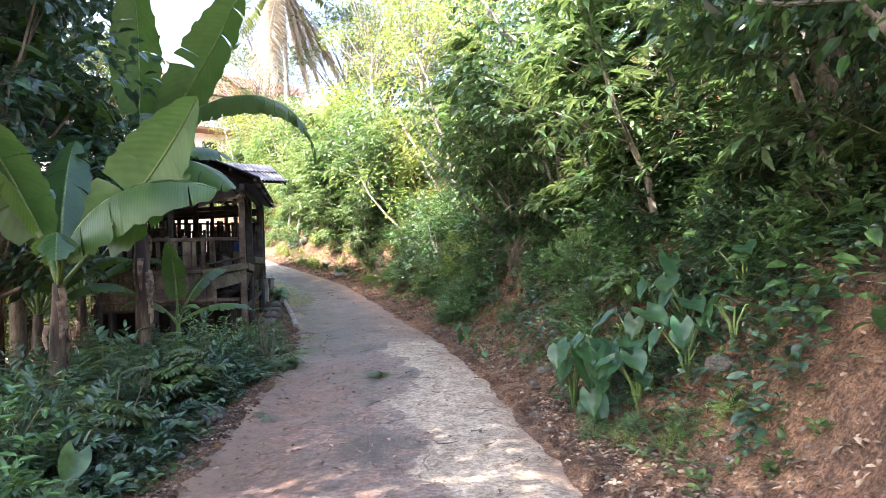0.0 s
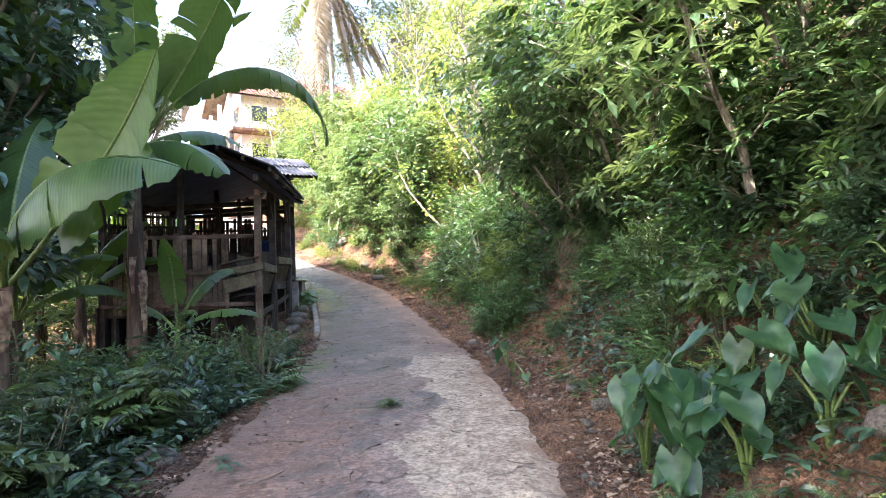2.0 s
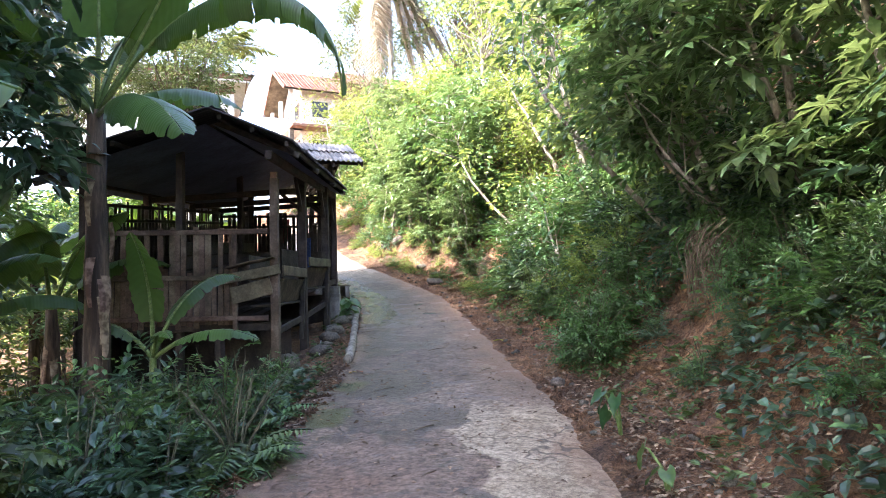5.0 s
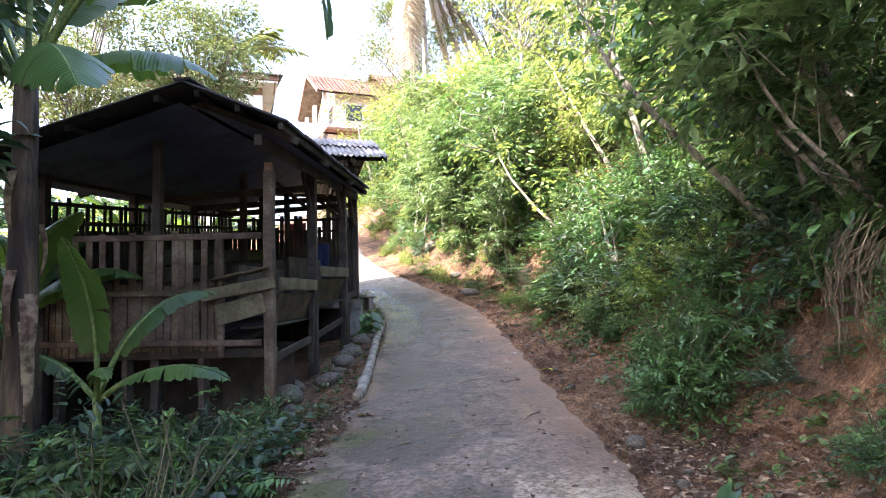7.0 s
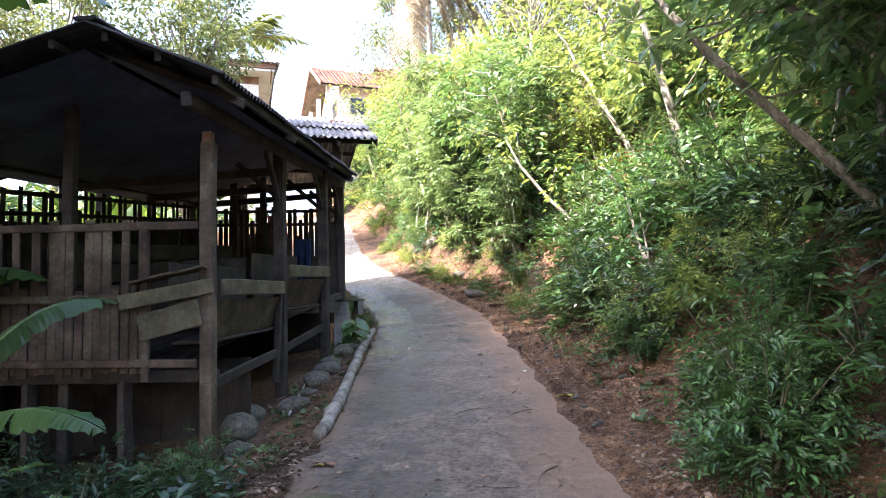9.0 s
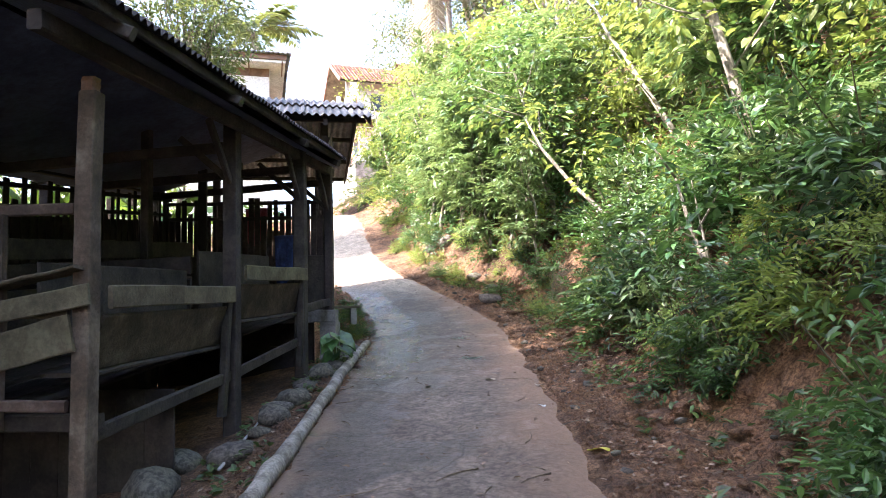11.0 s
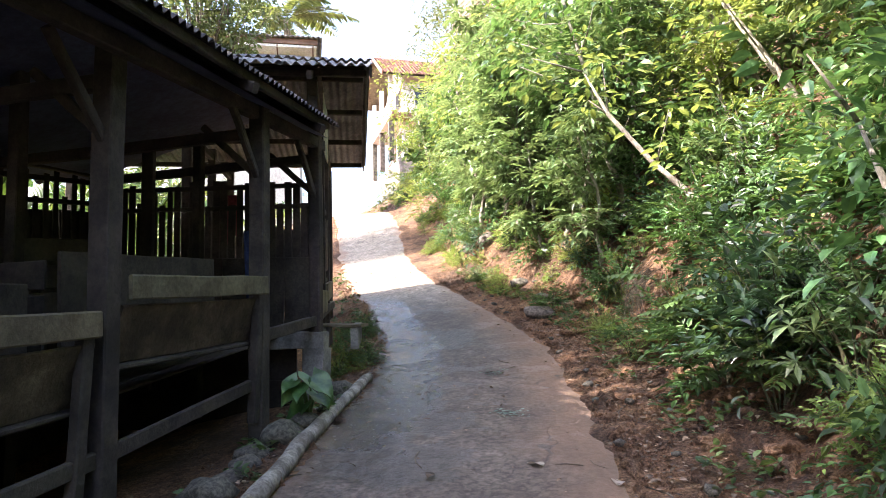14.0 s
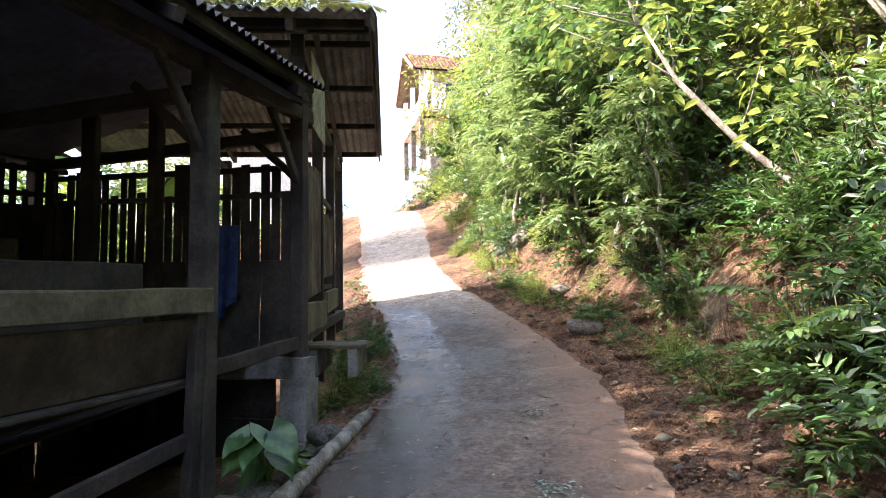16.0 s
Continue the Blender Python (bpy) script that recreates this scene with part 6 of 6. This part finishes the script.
def stone_mesh(seed, detail=2):
    rs = np.random.RandomState(seed)
    bm = bmesh.new()
    bmesh.ops.create_icosphere(bm, subdivisions=detail, radius=1.0)
    off = rs.uniform(0, 50, 3)
    for v in bm.verts:
        n = noise.noise(v.co * 0.9 + Vector(off)) * 0.45 + noise.noise(v.co * 2.3 + Vector(off)) * 0.15
        v.co = v.co * (1 + n)
        v.co.z *= 0.62
    return mesh_of(bm, "stone", STONE, True)


STONES = [stone_mesh(i) for i in range(6)]
PEBBLES = [stone_mesh(20 + i, 1) for i in range(4)]


def stone(x, y, size, rng, label="grey rounded field stone", sink=0.25):
    ob = new("stone", rng.choice(STONES if size > 0.07 else PEBBLES))
    on = road_left(y) < x < road_right(y)
    z = road_z(y) if on else ground(x, y)
    ob.matrix_basis = pose(x, y, z + size * 0.62 * (0.75 - sink), rng.uniform(-15, 15), rng.uniform(-15, 15), rng.uniform(0, 360)) @ Matrix.Diagonal((size * rng.uniform(0.8, 1.3), size, size * rng.uniform(0.8, 1.1), 1))
    return tagged(ob, label, "stone", "stones beside the lane")


rng_s = random.Random(8)
for i in range(15):
    y = 16.0 + i * 0.31
    stone(-4.33 - (y - 16) * 0.2 - rng_s.uniform(0.05, 0.3) + 0.1, y, rng_s.uniform(0.10, 0.19), rng_s, "rounded stone in the row below the shed")
for x, y, s in ((-7.6, 31.2, 0.2), (-7.3, 30.4, 0.24), (-6.1, 28.6, 0.27), (-4.7, 26.1, 0.2), (-4.0, 25.0, 0.18), (-8.2, 32.3, 0.2), (-3.9, 24.3, 0.2), (-6.8, 29.3, 0.2), (1.05, 9.0, 0.09), (1.2, 8.3, 0.10), (1.0, 7.9, 0.07), (-2.75, 7.4, 0.17), (-2.72, 6.9, 0.1), (-0.2, 13.0, 0.1), (2.3, 5.6, 0.13)):
    stone(x, y, s, rng_s, "half-buried stone at the foot of the bank")
for _ in range(170):
    y = rng_s.uniform(4.2, 26)
    x = road_right(y) + rng_s.uniform(-0.1, 1.2)
    stone(x, y, rng_s.uniform(0.015, 0.06), rng_s, "small stone in the loose earth", 0.1)


def heap(x, y, r, h, seed):
    """A lump of loose red earth."""
    bm = bmesh.new()
    bmesh.ops.create_icosphere(bm, subdivisions=4, radius=1.0)
    for v in bm.verts:
        n = noise.noise(v.co * 1.3 + Vector((seed, 0, 0))) * 0.45 + noise.noise(v.co * 3.5 + Vector((seed, 3, 0))) * 0.25 + noise.noise(v.co * 9 + Vector((seed, 3, 0))) * 0.08
        v.co = Vector((v.co.x * r, v.co.y * r * 1.5, v.co.z * h)) * (1 + n)
    ob = new("earth_clod", mesh_of(bm, "earth_clod", SOIL, True))
    ob.location = (x, y, ground(x, y) - 0.03)
    return tagged(ob, "crumbling red-brown clod of earth slipped from the bank", "earth")


for i in range(34):
    y = 15.2 + i * 0.29
    heap(road_right(y) + rng_s.uniform(0.45, 1.25), y, rng_s.uniform(0.08, 0.2), rng_s.uniform(0.05, 0.13), i * 7.3)


for i in range(46):
    y = rng_s.uniform(4.6, 15.5)
    heap(road_right(y) + rng_s.uniform(0.7, 2.0), y, rng_s.uniform(0.06, 0.2), rng_s.uniform(0.05, 0.12), 400 + i * 7.3)


for i in range(60):
    y = rng_s.uniform(14.5, 25)
    heap(road_right(y) + rng_s.uniform(0.2, 1.35), y, rng_s.uniform(0.04, 0.15), rng_s.uniform(0.04, 0.1), 900 + i * 7.3)


def build_litter():
    """Fallen leaves on lane and verges."""
    rs = np.random.RandomState(6)
    at, dirs, sizes = [], [], []
    for _ in range(30000):
        y = rs.uniform(3.5, 30)
        if y > 14.5 and rs.rand() < 0.72:
            continue
        l, r = road_left(y), road_right(y)
        k = rs.rand()
        if k < 0.60:
            x = r + abs(rs.normal(0.1, 0.75))
        elif k < 0.86:
            x = l - abs(rs.normal(0.05, 0.6))
        else:
            x = l + (r - l) * (rs.beta(0.5, 0.5))
        z = (road_z(y) + 0.004) if l + 0.05 < x < r - 0.05 else ground(x, y) + 0.008
        at.append((x, y, z + 0.006))
        a = rs.uniform(0, 6.28)
        dirs.append((math.cos(a), math.sin(a), rs.normal(0.05, 0.18)))
        sizes.append(rs.uniform(0.02, 0.075))
    for _ in range(4200):
        y = rs.uniform(3.2, 12.5)
        x = road_right(y) + rs.uniform(0.5, 3.4)
        at.append((x, y, ground(x, y) + 0.016))
        a = rs.uniform(0, 6.28)
        dirs.append((math.cos(a) - 0.3, math.sin(a), rs.normal(0.0, 0.25)))
        sizes.append(rs.uniform(0.03, 0.10))
    s = Soup()
    scatter_leaves(s, "oval", np.array(at), np.array(dirs), np.array(sizes), rs, 0.25)
    tagged(new("leaf_litter", s.mesh("leaf_litter", LEAF_DRY)), "dry brown fallen leaves on lane and verge", "leaf litter", kind="stuff")
    # crumbs of earth on the verge and the cut
    s = Soup()
    n = 16000
    v = np.array([(1, 0, 0), (-1, 0, 0), (0, 1, 0), (0, -1, 0), (0, 0, 1), (0, 0, -1)], dtype=float)
    f = [(0, 2, 4), (2, 1, 4), (1, 3, 4), (3, 0, 4), (2, 0, 5), (1, 2, 5), (3, 1, 5), (0, 3, 5)]
    c = np.zeros((n, 3))
    for i in range(n):
        y = rs.uniform(4, 28)
        x = road_right(y) + rs.uniform(0, 1) ** 1.4 * 2.1 - 0.12 if rs.rand() < 0.85 else road_left(y) - abs(rs.normal(0, 0.5)) + 0.1
        on = road_left(y) < x < road_right(y)
        c[i] = (x, y, road_z(y) + 0.005 if on else ground(x, y) + 0.005)
    size = rs.gamma(1.6, 0.008, n)[:, None, None] + 0.005
    s.many(v[None] * size * rs.uniform(0.6, 1.3, (n, 6, 3)) + c[:, None, :], f)
    tagged(new("earth_crumbs", s.mesh("earth_crumbs", SOIL, True)), "crumbs of red-brown earth along the lane", "earth", kind="stuff")
    # weeds on the cut and the verges
    s = Soup()
    at, dirs, sizes = [], [], []
    for _ in range(900):
        y = rs.uniform(4, 29)
        side = rs.rand() < 0.7
        x = road_right(y) + rs.uniform(0.35, 1.6) if side else road_left(y) - rs.uniform(0.05, 0.8)
        z = ground(x, y)
        n = rs.randint(5, 12)
        for _ in range(n):
            a = rs.uniform(0, 6.28)
            at.append((x + rs.normal(0, 0.03), y + rs.normal(0, 0.03), z + rs.uniform(0.01, 0.09)))
            dirs.append((math.cos(a), math.sin(a), rs.uniform(0.1, 0.9)))
            sizes.append(rs.uniform(0.04, 0.11))
    scatter_leaves(s, "oval", np.array(at), np.array(dirs), np.array(sizes), rs, 0.3)
    tagged(new("weeds", s.mesh("weeds", LEAF_FERN)), "small green weeds sprouting from the earth", "weeds", kind="stuff")


build_litter()


def build_undergrowth():
    """Leaves close to the hillside's soil, between the shrubs."""
    rs = np.random.RandomState(61)
    at, dirs, sizes = [], [], []
    for _ in range(26000):
        y = rs.uniform(2, 44)
        d = 1.55 + abs(rs.normal(0, 3.2))
        x = road_right(y) + d
        at.append((x, y, ground(x, y) + rs.uniform(0.0, 0.45)))
        a = rs.uniform(0, 6.28)
        dirs.append((math.cos(a) - 0.4, math.sin(a) - 0.2, rs.normal(0.1, 0.4)))
        sizes.append(rs.uniform(0.08, 0.22))
    s = Soup()
    scatter_leaves(s, "oval", np.array(at), np.array(dirs), np.array(sizes), rs, 0.4)
    tagged(new("undergrowth", s.mesh("undergrowth", LEAF_BUSH)), "dense low green undergrowth on the hillside", "undergrowth", kind="stuff")
    at, dirs, sizes = [], [], []
    for _ in range(7600):
        y = rs.uniform(4.4, 12.2)
        x = road_right(y) + 0.75 + rs.beta(1.3, 1.2) * 2.6
        if noise.noise((x * 1.6, y * 1.6, 5.5)) < -0.12 + (0.12 if y < 5.8 else 0.0):
            continue
        at.append((x, y, ground(x, y) + rs.uniform(0.0, 0.32)))
        a = rs.uniform(0, 6.28)
        dirs.append((math.cos(a) - 0.4, math.sin(a) - 0.4, rs.normal(0.05, 0.4)))
        sizes.append(rs.uniform(0.05, 0.15))
    s = Soup()
    scatter_leaves(s, "oval", np.array(at), np.array(dirs), np.array(sizes), rs, 0.4)
    tagged(new("undergrowth", s.mesh("undergrowth", LEAF_DARK)), "dark low leaves round the taro on the bank", "undergrowth", kind="stuff")
    at, dirs, sizes = [], [], []
    for _ in range(9000):
        y = rs.uniform(3, 13.6)
        x = road_left(y) - 0.25 - abs(rs.normal(0, 2.6))
        at.append((x, y, ground(x, y) + rs.uniform(0.0, 0.3)))
        a = rs.uniform(0, 6.28)
        dirs.append((math.cos(a), math.sin(a), rs.normal(0.1, 0.4)))
        sizes.append(rs.uniform(0.06, 0.18))
    s = Soup()
    scatter_leaves(s, "oval", np.array(at), np.array(dirs), np.array(sizes), rs, 0.4)
    tagged(new("undergrowth", s.mesh("undergrowth", LEAF_DARK)), "dark low plants beside the lane", "undergrowth", kind="stuff")


build_undergrowth()


def stick(points, r, label, mat=BARK, name="stick"):
    s = Soup()
    tube(s, points, [r * (1 - 0.5 * i / (len(points) - 1)) for i in range(len(points))], 6)
    return tagged(new(name, s.mesh(name, mat, True)), label, name)


rng_t = random.Random(3)
for _ in range(110):
    y = rng_t.uniform(4.5, 22)
    l, r = road_left(y), road_right(y)
    x = rng_t.uniform(l + 0.1, r + 0.9)
    a, ln = rng_t.uniform(0, 6.28), rng_t.uniform(0.08, 0.38)
    pts = []
    for i in range(4):
        px, py = x + math.cos(a + 0.15 * i) * ln * i / 3, y + math.sin(a + 0.15 * i) * ln * i / 3
        on = road_left(py) < px < road_right(py)
        pts.append((px, py, (road_z(py) if on else ground(px, py)) + 0.008))
    stick(pts, rng_t.uniform(0.003, 0.008), "thin dry twig fallen on the lane", BARK, "twig")
# pipe along the verge, and roots on the cut
stick([(-2.75 - 0.1 * i, 4.4 + 0.35 * i, ground(-2.75 - 0.1 * i, 4.4 + 0.35 * i) + 0.03) for i in range(6)], 0.02, "grey plastic water pipe lying on the verge", PIPE, "pipe")
stick([(-4.25 - 0.11 * i, 15.7 + 0.3 * i, ground(-4.25 - 0.11 * i, 15.7 + 0.3 * i) + 0.05) for i in range(8)], 0.016, "grey water pipe beside the shed", PIPE, "pipe")


stick([(3.34, 4.98, 1.45), (3.2, 5.06, 1.25), (3.12, 5.12, 1.1), (2.98, 5.2, 0.75), (2.86, 5.27, 0.40)], 0.03, "bare root hanging down the cut bank", BARK_PALE, "root")


def broken_leaf():
    rs = np.random.RandomState(1)
    s = Soup()
    for i in range(9):
        a = rs.uniform(0, 6.28)
        x, y = -0.98 + rs.normal(0, 0.10), 8.95 + rs.normal(0, 0.07)
        palmate(s, np.array([x, y, road_z(y) + 0.03 + 0.02 * rs.rand()]), (math.cos(a), math.sin(a), 0.25), rs.uniform(0.09, 0.16), rs, 6)
    ob = new("fallen_spray", s.mesh("fallen_spray", LEAF_FERN))
    tagged(ob, "fallen spray of green leaves on the lane", "leaves")
    s = Soup()
    for i, (x, y) in enumerate(((-2.15, 7.3), (-2.0, 7.15))):
        palmate(s, np.array([x, y, road_z(y) + 0.03]), (1, 0.3 - i, 0.15), 0.16, rs, 6)
    tagged(new("fallen_leaf", s.mesh("fallen_leaf", LEAF_TARO)), "pale fallen fingered leaf on the lane", "leaves")


broken_leaf()


def lie(x, y):
    """The height of lane or earth at a place."""
    return road_z(y) if road_left(y) < x < road_right(y) - 0.4 else max(ground(x, y), road_z(y) - 0.02)


def fallen(name, label, x, y, size, turn, mat, lift=0.012):
    """One large fallen leaf, curled at its rim."""
    s = Soup()
    v = []
    for i in range(9):
        t = i / 8
        w = 0.30 * math.sin(math.pi * min(1.0, 0.04 + t * 0.96)) ** 0.8
        for k in (-1, -0.5, 0, 0.5, 1):
            v.append((k * w * size, (t - 0.5) * size, (0.16 * k * k * w + 0.07 * math.sin(t * 5 + k)) * size))
    s.add(v, [(i * 5 + k, i * 5 + k + 1, i * 5 + k + 6, i * 5 + k + 5) for i in range(8) for k in range(4)])
    ob = new(name, s.mesh(name, mat, True))
    ob.matrix_basis = pose(x, y, lie(x, y) + lift, 4, 3, turn)
    ob.modifiers.new("thick", "SOLIDIFY").thickness = 0.002
    return tagged(ob, label, "leaf")


LEAF_YELLOW = leaf_mat("leaf_yellow", (0.42, 0.33, 0.05), (0.62, 0.50, 0.10), (0.5, 0.4, 0.08), 0.6, 0.2, 0.2)
PAPER = solid_mat("crumpled_wrapper", [(0.3, (0.45, 0.50, 0.52)), (0.7, (0.72, 0.74, 0.74))], 9, 0.5, bump=0.2)
fallen("fallen_leaf", "bright yellow fallen leaf on the red earth", -1.23, 16.25, 0.17, 100, LEAF_YELLOW)
fallen("fallen_leaf", "pale curled fallen leaf at the lane's edge", -2.02, 18.32, 0.14, 20, FROND_DRY)
fallen("fallen_leaf", "pale dry leaf flattened on the concrete", -2.6, 18.5, 0.13, 80, FROND_DRY)
fallen("fallen_leaf", "dark curled leaf standing on the concrete", -3.24, 18.12, 0.11, 10, BANANA_STEM, 0.03)
fallen("fallen_leaf", "orange fallen leaf on the lane", -3.0, 14.06, 0.13, 60, LEAF_RED)
fallen("fallen_leaf", "yellowed fallen leaf on the lane", -3.08, 14.0, 0.11, 130, LEAF_YELLOW)
fallen("fallen_leaf", "large pale leaf lying on the bank", 1.6, 10.2, 0.24, 70, LEAF_FERN, 0.05)
fallen("wrapper", "crumpled pale blue plastic wrapper on the verge", -1.85, 17.5, 0.12, 40, PAPER)
fallen("wrapper", "small torn white wrapper in the litter", -1.6, 17.9, 0.09, 110, PAPER)


def flakes(label, x, y, rx, ry, n, seed, mat):
    rs = np.random.RandomState(seed)
    at = [(x + rs.normal(0, rx), y + rs.normal(0, ry)) for _ in range(n)]
    a = rs.uniform(0, 6.28, n)
    s = Soup()
    scatter_leaves(s, "ovate", np.array([(p, q, road_z(q) + 0.012 + rs.uniform(0, 0.01)) for p, q in at]), np.stack([np.cos(a), np.sin(a), rs.normal(0.02, 0.08, n)], 1), rs.uniform(0.015, 0.05, n), rs, 0.2)
    tagged(new("crushed_leaves", s.mesh("crushed_leaves", mat)), label, "leaves", kind="stuff")


# pale green smears on the concrete, built from small flakes
GREEN_SMEAR = leaf_mat("green_smear", (0.16, 0.25, 0.19), (0.30, 0.40, 0.32), (0.3, 0.4, 0.3), 0.7, 0.1, 0.3)
flakes("pale grey-green smear of flakes on the concrete", -3.16, 19.75, 0.10, 0.07, 90, 1, GREEN_SMEAR)
flakes("pale grey-green smear of flakes on the concrete", -3.74, 21.3, 0.07, 0.08, 55, 2, GREEN_SMEAR)
flakes("crushed dark leaves trodden into the concrete", -2.95, 13.1, 0.16, 0.06, 70, 3, LEAF_DARK)
for x, y, size in ((-4.72, 15.5, 0.24), (-5.0, 16.2, 0.2), (-4.45, 15.0, 0.15)):
    stone(x, y, size, rng_s, "flat grey stone beside the shed posts", 0.35)


def slab_bridge():
    """Grey planks that bridge the ditch between the lane and the sheds."""
    root = new("plank_bridge")
    tagged(root, "grey plank bridge over the ditch to the shed", "bridge")
    rng = random.Random(14)
    for i in range(5):
        p = V3(-6.25 - 0.09 * i, 21.3 + 0.2 * i, 2.38)
        q = p + V3(0.62, 0.22, -0.02)
        part("plank", beam_mesh("plank", p, q, 0.18, 0.04, WOOD_PALE, (0, 0, 1), 0.006, rng), root)
    for k in (0.1, 0.5):
        part("bearer", beam_mesh("bearer", (-6.2 + k, 21.25 + k * 0.35, 2.2), (-6.7 + k, 22.25 + k * 0.35, 2.26), 0.1, 0.28, CONCRETE, (0, 0, 1), 0.006, rng), root)


slab_bridge()
